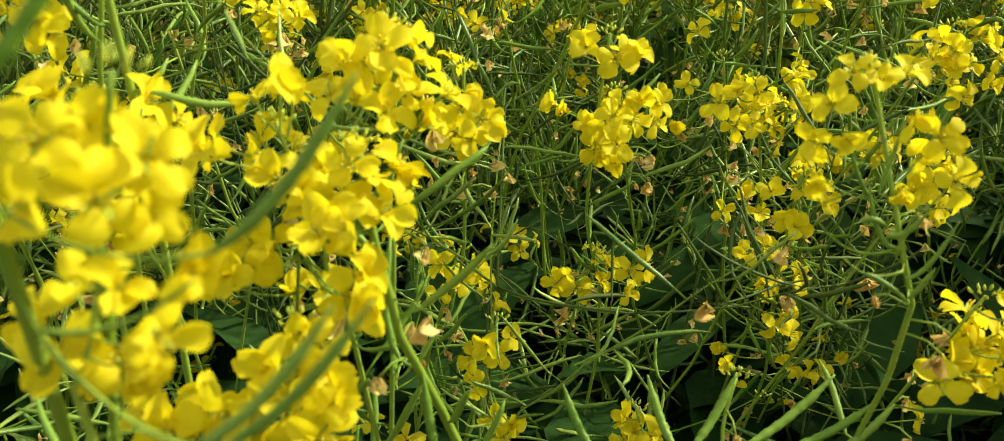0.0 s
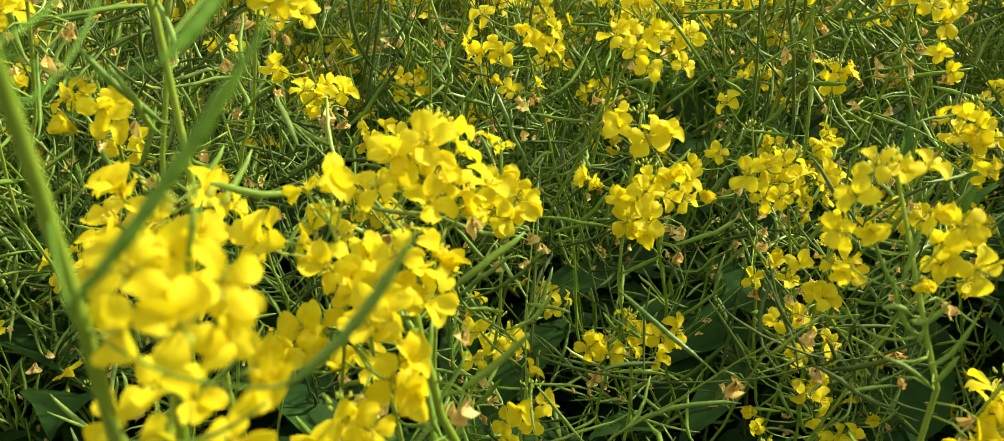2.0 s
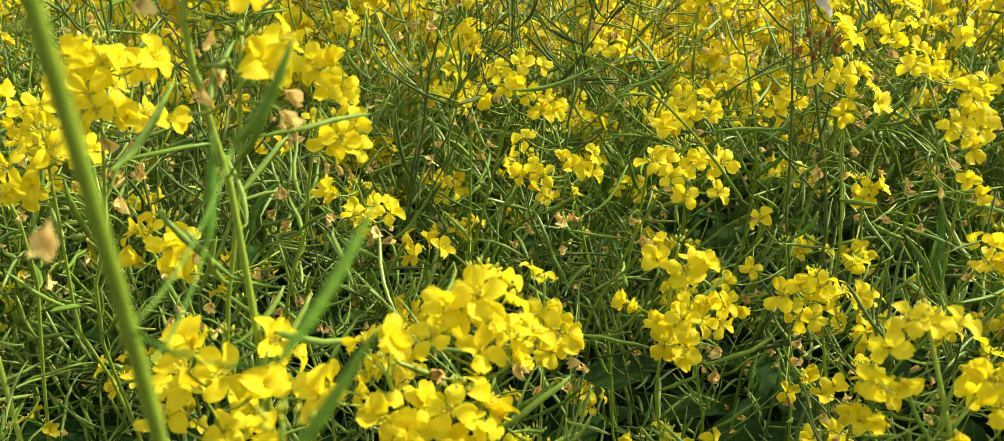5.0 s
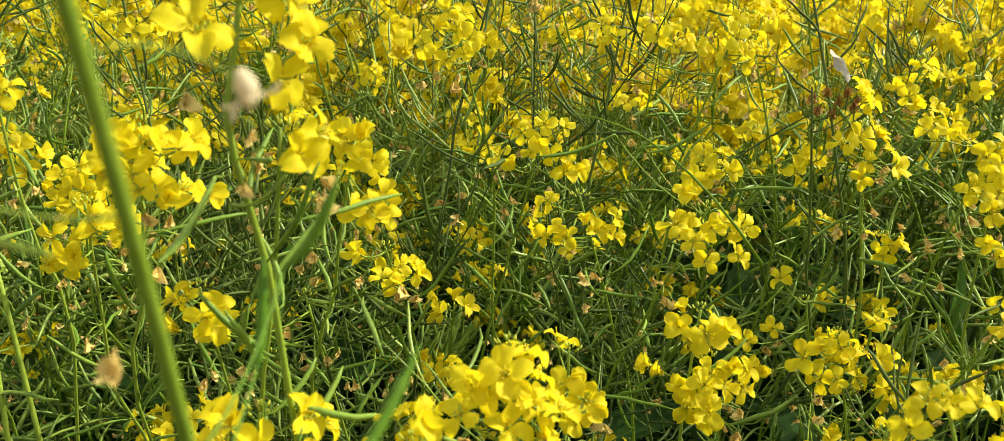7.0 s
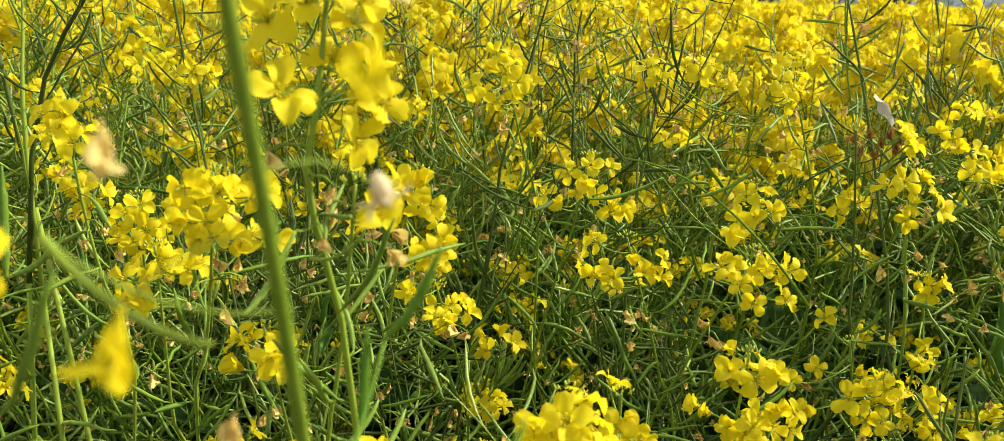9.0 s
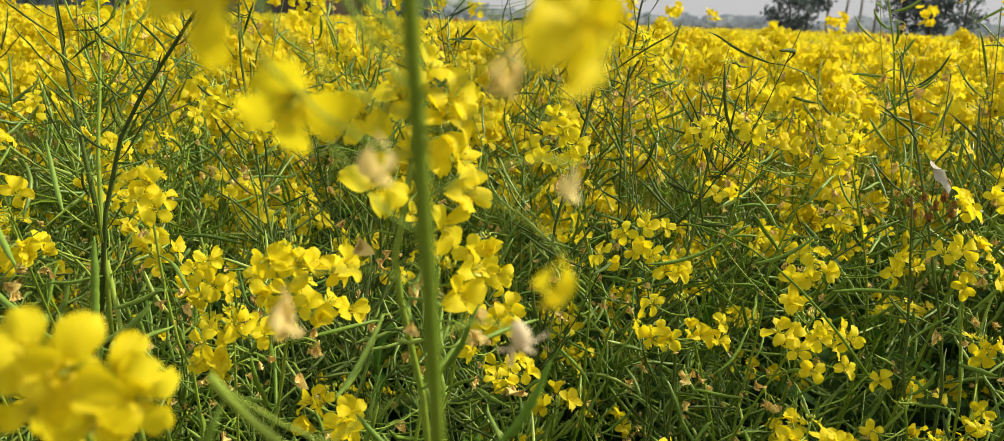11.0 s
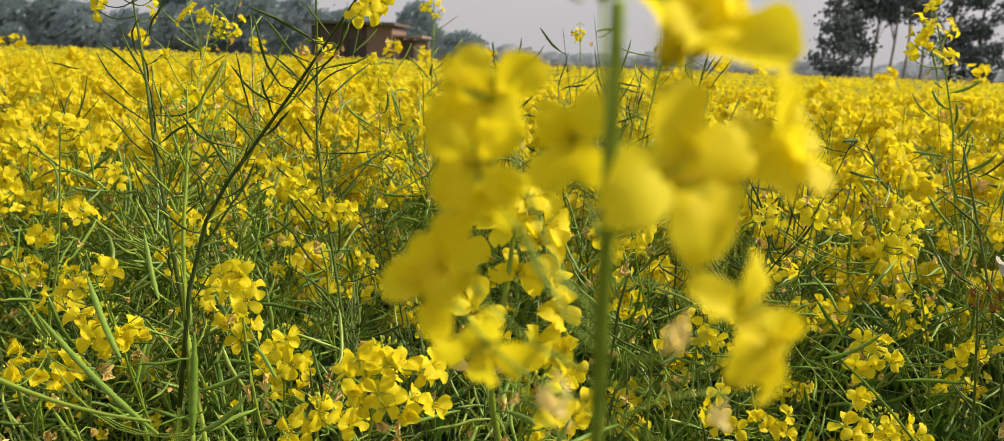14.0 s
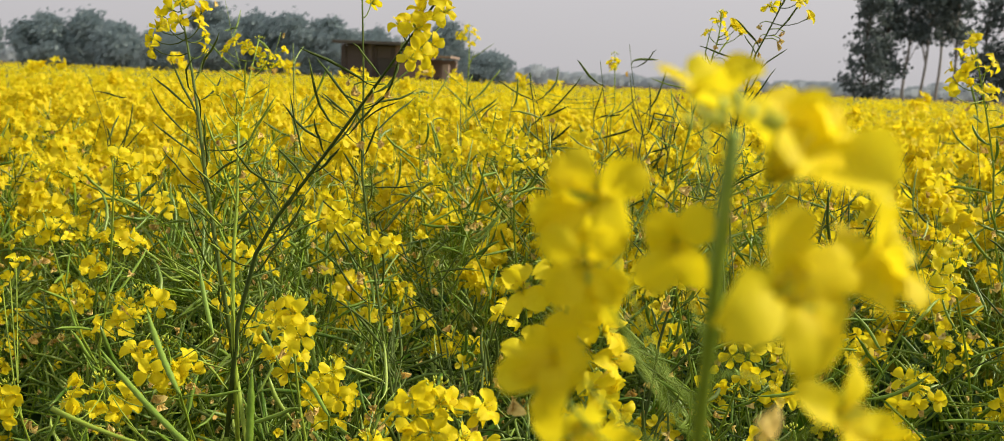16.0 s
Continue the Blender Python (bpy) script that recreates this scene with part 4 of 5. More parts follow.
own_pod(plant, (0.086, 0.333, 0.811), (0.074, 0.354, 0.835), sag=0.004, thick=0.0019, name="pod")
own_pod(plant, (0.092, 0.333, 0.812), (0.113, 0.354, 0.838), sag=0.004, thick=0.0020, name="pod")
own_pod(plant, (0.113, 0.333, 0.813), (0.156, 0.354, 0.839), sag=0.004, thick=0.0020, name="pod")
own_pod(plant, (0.126, 0.324, 0.819), (0.171, 0.341, 0.835), sag=0.004, thick=0.0019, name="pod")
own_pod(plant, (0.151, 0.325, 0.821), (0.178, 0.340, 0.834), sag=0.004, thick=0.0018, name="pod")
own_pod(plant, (-0.014, 0.283, 0.843), (-0.020, 0.293, 0.868), sag=0.004, thick=0.0018, name="pod")
# small tufts centre
plant = mustard((-0.010, 0.562, 1.000), (0.030, 0.610, 0.850), (0.257, 0.884), [(-0.030, 0.566, 0.995), (-0.038, 0.573, 0.979), (-0.023, 0.567, 0.975), (-0.006, 0.548, 0.989), (0.000, 0.543, 0.982), (0.013, 0.549, 0.990), (0.012, 0.543, 0.979), (-0.017, 0.561, 0.972), (-0.029, 0.566, 0.970)], pods=8, dead=4, size=0.86)
# upper right tufts
plant = mustard((0.170, 0.584, 1.050), (0.200, 0.633, 0.900), (0.363, 1.064), [(0.160, 0.597, 1.035), (0.163, 0.576, 1.043), (0.178, 0.592, 1.040), (0.186, 0.590, 1.033), (0.184, 0.568, 1.025), (0.173, 0.584, 1.027), (0.169, 0.580, 1.017)], pods=8, dead=4, size=0.86)
# right edge tufts
plant = mustard((0.277, 0.635, 1.050), (0.290, 0.678, 0.900), (0.483, 1.026), [(0.273, 0.634, 1.025), (0.278, 0.632, 1.034), (0.279, 0.617, 1.042), (0.264, 0.621, 1.009), (0.272, 0.617, 1.014), (0.295, 0.635, 1.019), (0.296, 0.638, 1.034), (0.263, 0.627, 1.019), (0.222, 0.618, 1.043), (0.241, 0.637, 1.042)], pods=9, dead=4, size=0.86)
# behind left
plant = mustard((-0.134, 0.550, 0.963), (-0.120, 0.649, 0.813), (-0.016, 0.961), [(-0.147, 0.531, 0.963), (-0.148, 0.560, 0.954), (-0.134, 0.560, 0.944), (-0.120, 0.564, 0.946), (-0.112, 0.541, 0.948), (-0.125, 0.549, 0.951), (-0.133, 0.544, 0.934)], pods=8, dead=5, size=0.86)
# right deep
plant = mustard((0.212, 0.646, 0.961), (0.228, 0.710, 0.811), (0.265, 1.048), [(0.209, 0.660, 0.957), (0.214, 0.644, 0.956), (0.222, 0.648, 0.954), (0.213, 0.651, 0.948), (0.197, 0.609, 0.912), (0.215, 0.640, 0.908)], pods=6, dead=3, size=0.86)
# single blossom
plant = mustard((-0.127, 0.320, 1.078), (-0.154, 0.351, 0.928), (-0.328, 0.709), [(-0.118, 0.312, 1.070), (-0.115, 0.326, 1.076)], pods=5, dead=2)
# tufts left of centre
plant = mustard((-0.131, 0.465, 1.056), (-0.164, 0.529, 0.906), (-0.413, 0.762), [(-0.132, 0.448, 1.049), (-0.130, 0.459, 1.042), (-0.120, 0.449, 1.041), (-0.124, 0.452, 1.052), (-0.136, 0.450, 1.053), (-0.119, 0.456, 1.034), (-0.113, 0.443, 1.022), (-0.118, 0.436, 1.018), (-0.125, 0.438, 1.014), (-0.119, 0.472, 1.004)], pods=8, dead=4, size=0.86)
# centre tuft
plant = mustard((-0.037, 0.633, 1.041), (-0.071, 0.707, 0.891), (-0.194, 0.977), [(-0.052, 0.627, 1.029), (-0.037, 0.628, 1.035), (-0.023, 0.640, 1.031), (-0.044, 0.609, 1.020), (-0.031, 0.623, 1.015), (-0.020, 0.623, 1.013), (-0.038, 0.610, 1.024), (-0.069, 0.641, 1.008), (-0.057, 0.612, 1.009), (-0.013, 0.610, 1.007), (-0.022, 0.623, 1.002)], pods=9, dead=3, size=0.86)
# wide tuft top
plant = mustard((-0.107, 0.650, 1.121), (-0.075, 0.724, 0.971), (-0.091, 0.986), [(-0.106, 0.629, 1.111), (-0.100, 0.655, 1.106), (-0.111, 0.635, 1.100), (-0.102, 0.655, 1.095), (-0.116, 0.637, 1.082), (-0.109, 0.655, 1.074), (-0.095, 0.632, 1.081), (-0.123, 0.629, 1.087), (-0.091, 0.634, 1.092)], pods=9, dead=3, size=0.86)
# back tufts
plant = mustard((0.089, 0.678, 1.018), (0.104, 0.771, 0.868), (-0.001, 1.245), [(0.083, 0.682, 1.007), (0.095, 0.692, 0.998), (0.097, 0.680, 1.008), (0.085, 0.652, 0.998), (0.099, 0.656, 1.003), (0.074, 0.654, 0.995), (0.151, 0.668, 1.015), (0.145, 0.660, 1.004), (0.159, 0.663, 1.009)], pods=9, dead=3, size=0.86)
# back tufts top
plant = mustard((0.098, 0.681, 1.102), (0.057, 0.731, 0.952), (0.142, 0.963), [(0.001, 0.672, 1.102), (0.011, 0.684, 1.092), (0.006, 0.692, 1.106), (0.097, 0.694, 1.088), (0.100, 0.657, 1.086), (0.097, 0.671, 1.096), (0.111, 0.682, 1.087), (0.093, 0.692, 1.078)], pods=9, dead=3, size=0.86)
# tufts by the web
plant = mustard((0.225, 0.650, 1.089), (0.198, 0.735, 0.939), (0.144, 1.039), [(0.203, 0.638, 1.068), (0.211, 0.635, 1.064), (0.224, 0.655, 1.082), (0.232, 0.665, 1.079), (0.213, 0.628, 1.058), (0.235, 0.651, 1.054), (0.244, 0.650, 1.050), (0.232, 0.652, 1.045), (0.246, 0.641, 1.040), (0.259, 0.655, 1.034), (0.234, 0.632, 1.039), (0.186, 0.635, 1.058)], pods=8, dead=4, size=0.86)
# right tufts
plant = mustard((0.241, 0.570, 1.040), (0.238, 0.654, 0.890), (0.310, 0.917), [(0.231, 0.549, 1.014), (0.234, 0.573, 1.016), (0.245, 0.565, 1.002), (0.252, 0.575, 1.021), (0.246, 0.560, 1.016), (0.245, 0.569, 1.034), (0.233, 0.555, 1.038), (0.254, 0.562, 0.974), (0.234, 0.537, 0.989)], pods=8, dead=5, size=0.86)
# lone bright blossom
plant = mustard((-0.331, 0.459, 1.085), (-0.323, 0.490, 0.935), (-0.427, 0.894), [(-0.332, 0.443, 1.081), (-0.322, 0.443, 1.079), (-0.325, 0.463, 1.069), (-0.328, 0.446, 1.069), (-0.315, 0.440, 1.067), (-0.322, 0.446, 1.082), (-0.344, 0.460, 1.067)], pods=7, dead=2, size=0.86)
# bright cluster
plant = mustard((-0.214, 0.386, 1.066), (-0.255, 0.449, 0.916), (-0.446, 0.872), [(-0.222, 0.373, 1.061), (-0.219, 0.387, 1.059), (-0.210, 0.382, 1.057), (-0.234, 0.391, 1.046), (-0.222, 0.386, 1.047), (-0.213, 0.394, 1.045), (-0.205, 0.387, 1.055), (-0.221, 0.369, 1.046), (-0.211, 0.370, 1.046), (-0.206, 0.365, 1.040), (-0.225, 0.391, 1.031), (-0.191, 0.373, 1.057), (-0.185, 0.371, 1.061), (-0.202, 0.400, 1.032), (-0.195, 0.371, 1.037), (-0.190, 0.399, 1.030)], pods=7, dead=4, size=0.86)
# bright cluster lower
plant = mustard((-0.265, 0.425, 1.016), (-0.294, 0.493, 0.866), (-0.359, 0.900), [(-0.275, 0.426, 1.005), (-0.266, 0.429, 1.007), (-0.269, 0.431, 0.998), (-0.266, 0.436, 0.999), (-0.277, 0.414, 1.000), (-0.253, 0.429, 1.006), (-0.242, 0.425, 1.007), (-0.241, 0.412, 1.008), (-0.288, 0.428, 0.982), (-0.270, 0.422, 0.988), (-0.278, 0.429, 0.981)], pods=6, dead=4, size=0.86)
# pale cluster
plant = mustard((-0.351, 0.575, 1.008), (-0.380, 0.629, 0.858), (-0.209, 0.921), [(-0.351, 0.556, 0.999), (-0.362, 0.563, 0.989), (-0.351, 0.571, 0.990), (-0.337, 0.556, 0.988), (-0.338, 0.575, 0.985), (-0.366, 0.575, 0.975), (-0.348, 0.571, 1.002), (-0.355, 0.573, 0.974), (-0.336, 0.576, 0.977)], pods=8, dead=4, size=0.86)
# right low cluster
plant = mustard((0.067, 0.529, 1.005), (0.021, 0.611, 0.855), (-0.154, 0.955), [(0.049, 0.541, 0.989), (0.054, 0.524, 0.993), (0.065, 0.536, 0.986), (0.058, 0.520, 0.985), (0.078, 0.548, 0.991), (0.086, 0.546, 0.991), (0.086, 0.522, 0.995), (0.082, 0.544, 0.982), (0.084, 0.514, 0.979), (0.064, 0.507, 0.978), (0.056, 0.532, 0.984), (0.068, 0.519, 0.995), (0.053, 0.529, 1.011), (0.060, 0.534, 1.007)], pods=6, dead=5, size=0.86)
own_pod(plant, (0.097, 0.506, 0.978), (-0.016, 0.565, 1.052), sag=-0.020, thick=0.0010, name="twig", mat=STEM_MANY)
own_pod(plant, (0.029, 0.537, 1.035), (0.065, 0.537, 1.055), sag=0.004, thick=0.0012, name="pod")
own_pod(plant, (0.009, 0.546, 1.044), (-0.038, 0.536, 1.030), sag=0.004, thick=0.0012, name="pod")
# back right tufts
plant = mustard((0.055, 0.775, 1.105), (0.041, 0.864, 0.955), (-0.077, 1.216), [(0.061, 0.791, 1.095), (0.047, 0.785, 1.100), (0.069, 0.766, 1.090), (0.049, 0.755, 1.091), (0.080, 0.764, 1.083), (0.065, 0.767, 1.081), (0.037, 0.769, 1.096), (0.031, 0.769, 1.101)], pods=9, dead=5, size=0.86)
# far cluster left of centre
plant = mustard((-0.299, 0.889, 1.193), (-0.344, 0.957, 1.043), (-0.598, 1.265), [(-0.313, 0.893, 1.174), (-0.298, 0.884, 1.177), (-0.283, 0.906, 1.168), (-0.306, 0.893, 1.161), (-0.288, 0.902, 1.155), (-0.268, 0.869, 1.166), (-0.290, 0.869, 1.149), (-0.315, 0.861, 1.168), (-0.309, 0.877, 1.155), (-0.291, 0.882, 1.187)], pods=10, dead=3, size=0.86)
# tuft upper right
plant = mustard((-0.047, 0.870, 1.168), (-0.006, 0.957, 1.018), (-0.049, 1.229), [(-0.065, 0.857, 1.159), (-0.041, 0.884, 1.162), (-0.031, 0.867, 1.148), (-0.046, 0.858, 1.148), (-0.026, 0.854, 1.155), (-0.058, 0.863, 1.147), (-0.033, 0.873, 1.135), (-0.078, 0.873, 1.164)], pods=9, dead=3, size=0.86)
# tall dark stem
plant = mustard((-0.529, 0.665, 1.280), (-0.471, 0.607, 1.122), (-0.231, 0.488), [(-0.555, 0.666, 1.249), (-0.549, 0.671, 1.269), (-0.535, 0.664, 1.274), (-0.531, 0.678, 1.278), (-0.520, 0.668, 1.270), (-0.508, 0.658, 1.259), (-0.521, 0.651, 1.263), (-0.526, 0.643, 1.257), (-0.550, 0.663, 1.258), (-0.515, 0.681, 1.254), (-0.515, 0.679, 1.240), (-0.548, 0.654, 1.241), (-0.514, 0.674, 1.273)], pods=18, dead=0, low=0.26, stem_mat=STEM_DARK, lank=True, size=0.86, thick=0.0011, stout=2.6, straight=True)
# tall head behind
plant = mustard((-0.650, 1.051, 1.265), (-0.621, 0.930, 1.112), (-0.594, 1.123), [(-0.679, 1.048, 1.260), (-0.663, 1.043, 1.255), (-0.648, 1.049, 1.245), (-0.630, 1.039, 1.245), (-0.618, 1.041, 1.238), (-0.624, 1.062, 1.250), (-0.652, 1.066, 1.233), (-0.628, 1.052, 1.230), (-0.687, 1.037, 1.247), (-0.658, 1.041, 1.249)], pods=12, dead=2, low=0.2, lank=True, size=0.86)
# upright stem with open blossoms
plant = mustard((-0.253, 0.517, 1.282), (-0.441, 0.589, 1.065), (-0.399, 0.420), [(-0.268, 0.508, 1.257), (-0.281, 0.527, 1.260), (-0.267, 0.494, 1.238), (-0.264, 0.501, 1.241), (-0.258, 0.514, 1.264), (-0.253, 0.512, 1.272), (-0.268, 0.523, 1.247), (-0.262, 0.523, 1.248), (-0.285, 0.525, 1.259), (-0.267, 0.517, 1.268), (-0.247, 0.497, 1.267)], pods=16, dead=2, low=0.22, stem_mat=STEM_DARK, lank=True, size=0.86, thick=0.0011, stout=2.6, straight=True)
# straight dark stem
plant = mustard((-0.378, 0.700, 1.294), (-0.375, 0.695, 1.124), (-0.116, 0.549), [(-0.375, 0.709, 1.221), (-0.382, 0.711, 1.295), (-0.380, 0.728, 1.289)], pods=18, dead=2, low=0.26, stem_mat=STEM_DARK, lank=True, size=0.86, straight=True)
# green upright stem
plant = mustard((-0.454, 0.625, 1.184), (-0.441, 0.588, 1.060), (-0.309, 0.420), [(-0.458, 0.630, 1.176), (-0.467, 0.620, 1.204)], pods=14, dead=3, low=0.2, lank=True, size=0.86, thick=0.0011, stout=2.6, straight=True)
# small far head
plant = mustard((-0.528, 1.657, 1.321), (-0.523, 1.633, 1.180), (-0.369, 1.787), [(-0.535, 1.671, 1.317), (-0.520, 1.660, 1.311), (-0.532, 1.638, 1.304), (-0.516, 1.671, 1.300), (-0.519, 1.638, 1.287), (-0.546, 1.643, 1.304)], pods=8, dead=0, lank=True, size=0.86)
# far heads over the field
plant = mustard((-0.243, 1.552, 1.276), (-0.235, 1.536, 1.162), (-0.327, 1.857), [(-0.247, 1.540, 1.259), (-0.238, 1.569, 1.260), (-0.243, 1.566, 1.249), (-0.383, 1.507, 1.221), (-0.393, 1.507, 1.215), (-0.376, 1.504, 1.205), (-0.241, 1.536, 1.265)], pods=8, dead=0, lank=True, size=0.86)
# leaning twiggy stem
plant = mustard((-0.005, 0.992, 1.337), (-0.048, 0.968, 1.240), (-0.011, 1.177), [(-0.015, 0.971, 1.324), (0.002, 0.980, 1.319), (0.013, 0.978, 1.303), (-0.009, 0.973, 1.328), (0.006, 0.994, 1.327), (-0.023, 0.995, 1.316)], pods=18, dead=4, low=0.24, stem_mat=STEM_DARK, lank=True, size=0.86)
# twiggy stem beside it
plant = mustard((-0.073, 1.116, 1.317), (-0.086, 1.103, 1.248), (-0.232, 1.305), [(-0.075, 1.127, 1.311), (-0.063, 1.095, 1.301), (-0.089, 1.100, 1.293), (-0.078, 1.132, 1.307), (-0.056, 1.099, 1.298), (-0.051, 1.107, 1.291), (-0.070, 1.112, 1.291)], pods=10, dead=4, lank=True, size=0.86)
# tall head at the edge
plant = mustard((0.175, 0.971, 1.291), (0.220, 0.974, 1.113), (0.424, 1.307), [(0.168, 0.949, 1.280), (0.176, 0.959, 1.284), (0.169, 0.985, 1.269), (0.173, 0.952, 1.265), (0.163, 0.979, 1.255), (0.168, 0.950, 1.252), (0.196, 0.990, 1.257), (0.198, 0.979, 1.263), (0.164, 0.967, 1.242), (0.175, 0.949, 1.242), (0.184, 0.946, 1.233), (0.201, 0.979, 1.237), (0.154, 0.944, 1.232), (0.192, 0.952, 1.227)], pods=12, dead=3, low=0.2, size=0.86)
# right tuft
plant = mustard((0.179, 1.218, 1.091), (0.228, 1.267, 0.941), (0.147, 1.505), [(0.164, 1.197, 1.084), (0.188, 1.238, 1.072), (0.200, 1.225, 1.087), (0.192, 1.214, 1.067), (0.169, 1.198, 1.068), (0.159, 1.209, 1.074)], pods=8, dead=4, size=0.86)
# right tuft low
plant = mustard((0.110, 0.714, 1.112), (0.158, 0.761, 0.962), (0.174, 1.188), [(0.097, 0.694, 1.106), (0.109, 0.705, 1.107), (0.121, 0.729, 1.096), (0.103, 0.690, 1.087), (0.095, 0.692, 1.080), (0.117, 0.726, 1.075), (0.126, 0.735, 1.108)], pods=8, dead=5, size=0.86)
# mid tuft
plant = mustard((-0.270, 0.838, 1.176), (-0.276, 0.906, 1.026), (-0.139, 1.186), [(-0.276, 0.835, 1.163), (-0.289, 0.840, 1.156), (-0.262, 0.830, 1.161), (-0.247, 0.821, 1.153), (-0.254, 0.830, 1.143), (-0.270, 0.843, 1.141), (-0.302, 0.839, 1.152), (-0.248, 0.844, 1.161), (-0.240, 0.838, 1.143), (-0.275, 0.835, 1.148)], pods=9, dead=3, size=0.86)
# pair
plant = mustard((-0.341, 0.824, 1.133), (-0.295, 0.913, 0.983), (-0.364, 1.217), [(-0.343, 0.820, 1.129), (-0.340, 0.833, 1.121), (-0.351, 0.827, 1.121), (-0.330, 0.802, 1.109)], pods=8, dead=3, size=0.86)
# hanging cluster
plant = mustard((-0.383, 0.683, 1.128), (-0.381, 0.767, 0.978), (-0.556, 1.136), [(-0.392, 0.668, 1.121), (-0.381, 0.663, 1.111), (-0.385, 0.697, 1.098), (-0.371, 0.676, 1.093), (-0.387, 0.694, 1.106), (-0.384, 0.663, 1.100), (-0.347, 0.665, 1.086), (-0.349, 0.697, 1.077), (-0.362, 0.691, 1.072), (-0.376, 0.697, 1.078), (-0.345, 0.692, 1.084)], pods=9, dead=4, size=0.86)
# tall tuft
plant = mustard((-0.396, 0.930, 1.205), (-0.410, 1.002, 1.055), (-0.222, 1.467), [(-0.398, 0.926, 1.194), (-0.384, 0.916, 1.188), (-0.406, 0.928, 1.179), (-0.388, 0.920, 1.177), (-0.385, 0.931, 1.194), (-0.395, 0.920, 1.170), (-0.407, 0.919, 1.194)], pods=9, dead=2, size=0.86)
# left low cluster
plant = mustard((-0.411, 0.448, 1.052), (-0.432, 0.546, 0.902), (-0.489, 0.901), [(-0.430, 0.457, 1.043), (-0.423, 0.457, 1.037), (-0.401, 0.440, 1.040), (-0.408, 0.466, 1.034), (-0.406, 0.437, 1.034), (-0.411, 0.431, 1.038), (-0.393, 0.449, 1.034), (-0.434, 0.451, 1.042), (-0.396, 0.442, 1.032), (-0.416, 0.449, 1.023)], pods=7, dead=4, size=0.86)
# left low cluster two
plant = mustard((-0.440, 0.424, 1.033), (-0.412, 0.458, 0.883), (-0.210, 0.727), [(-0.452, 0.422, 1.028), (-0.452, 0.434, 1.018), (-0.445, 0.440, 1.018), (-0.426, 0.426, 1.019), (-0.437, 0.419, 1.016), (-0.424, 0.429, 1.014), (-0.440, 0.404, 1.019), (-0.427, 0.420, 1.012), (-0.467, 0.429, 1.013)], pods=7, dead=4, size=0.86)
own_pod(plant, (-0.388, 0.311, 1.058), (-0.298, 0.305, 1.046), sag=0.004, thick=0.0013, name="twig")
own_pod(plant, (-0.310, 0.331, 1.028), (-0.398, 0.363, 1.073), sag=0.004, thick=0.0016, name="pod")
own_pod(plant, (-0.313, 0.369, 1.012), (-0.315, 0.377, 1.066), sag=0.004, thick=0.0021, name="pod")
own_pod(plant, (-0.353, 0.368, 1.051), (-0.391, 0.397, 1.087), sag=0.004, thick=0.0018, name="pod")
own_pod(plant, (-0.310, 0.370, 1.014), (-0.286, 0.377, 1.034), sag=0.004, thick=0.0016, name="pod")
own_pod(plant, (-0.377, 0.447, 1.061), (-0.400, 0.470, 1.099), sag=0.004, thick=0.0016, name="pod")
# left pair
plant = mustard((-0.502, 0.560, 1.055), (-0.481, 0.615, 0.905), (-0.533, 0.949), [(-0.523, 0.567, 1.042), (-0.483, 0.552, 1.051), (-0.477, 0.546, 1.048), (-0.510, 0.550, 1.032), (-0.522, 0.560, 1.023), (-0.502, 0.548, 1.035), (-0.497, 0.569, 1.051)], pods=7, dead=4, size=0.86)
# left tuft
plant = mustard((-0.562, 0.618, 1.155), (-0.598, 0.654, 1.005), (-0.737, 0.902), [(-0.571, 0.598, 1.060), (-0.565, 0.598, 1.058), (-0.579, 0.605, 1.053), (-0.573, 0.630, 1.146), (-0.555, 0.622, 1.145), (-0.551, 0.606, 1.151), (-0.539, 0.610, 1.144), (-0.544, 0.613, 1.130), (-0.542, 0.624, 1.134)], pods=9, dead=4, size=0.86)
# left edge tuft
plant = mustard((-0.731, 0.743, 1.074), (-0.713, 0.781, 0.924), (-0.515, 1.056), [(-0.736, 0.715, 1.070), (-0.734, 0.735, 1.064), (-0.728, 0.749, 1.049), (-0.730, 0.734, 1.054), (-0.711, 0.748, 1.067), (-0.751, 0.741, 1.048), (-0.763, 0.737, 1.041), (-0.725, 0.752, 1.062), (-0.699, 0.736, 1.050)], pods=9, dead=3, size=0.86)
# left edge tuft back
plant = mustard((-1.024, 1.093, 1.093), (-1.066, 1.125, 0.943), (-1.201, 1.300), [(-1.024, 1.088, 1.084), (-1.022, 1.104, 1.078), (-1.033, 1.079, 1.089), (-0.989, 1.082, 1.078), (-1.056, 1.093, 1.073), (-1.022, 1.090, 1.066)], pods=8, dead=2, size=0.86)
# left edge low
plant = mustard((-0.542, 0.465, 1.004), (-0.541, 0.525, 0.854), (-0.482, 0.904), [(-0.552, 0.473, 0.984), (-0.530, 0.452, 0.987), (-0.540, 0.455, 0.998), (-0.534, 0.461, 0.999), (-0.654, 0.602, 1.039), (-0.650, 0.605, 1.055), (-0.659, 0.599, 1.030)], pods=7, dead=4, size=0.86)

# straight dark stems in the tangle
plant = mustard((-0.074, 0.711, 1.159), (-0.118, 0.678, 0.969), (-0.161, 0.728), [], label="spent mustard stem with thin dark bare pods", pods=9, dead=2, low=0.30, thick=0.0013, stem_mat=STEM_DARK, lank=True)
plant = mustard((0.148, 0.714, 1.161), (0.192, 0.666, 0.938), (0.222, 0.724), [], label="spent mustard stem with thin dark bare pods", pods=8, dead=2, low=0.30, thick=0.0013, stem_mat=STEM_DARK, lank=True)
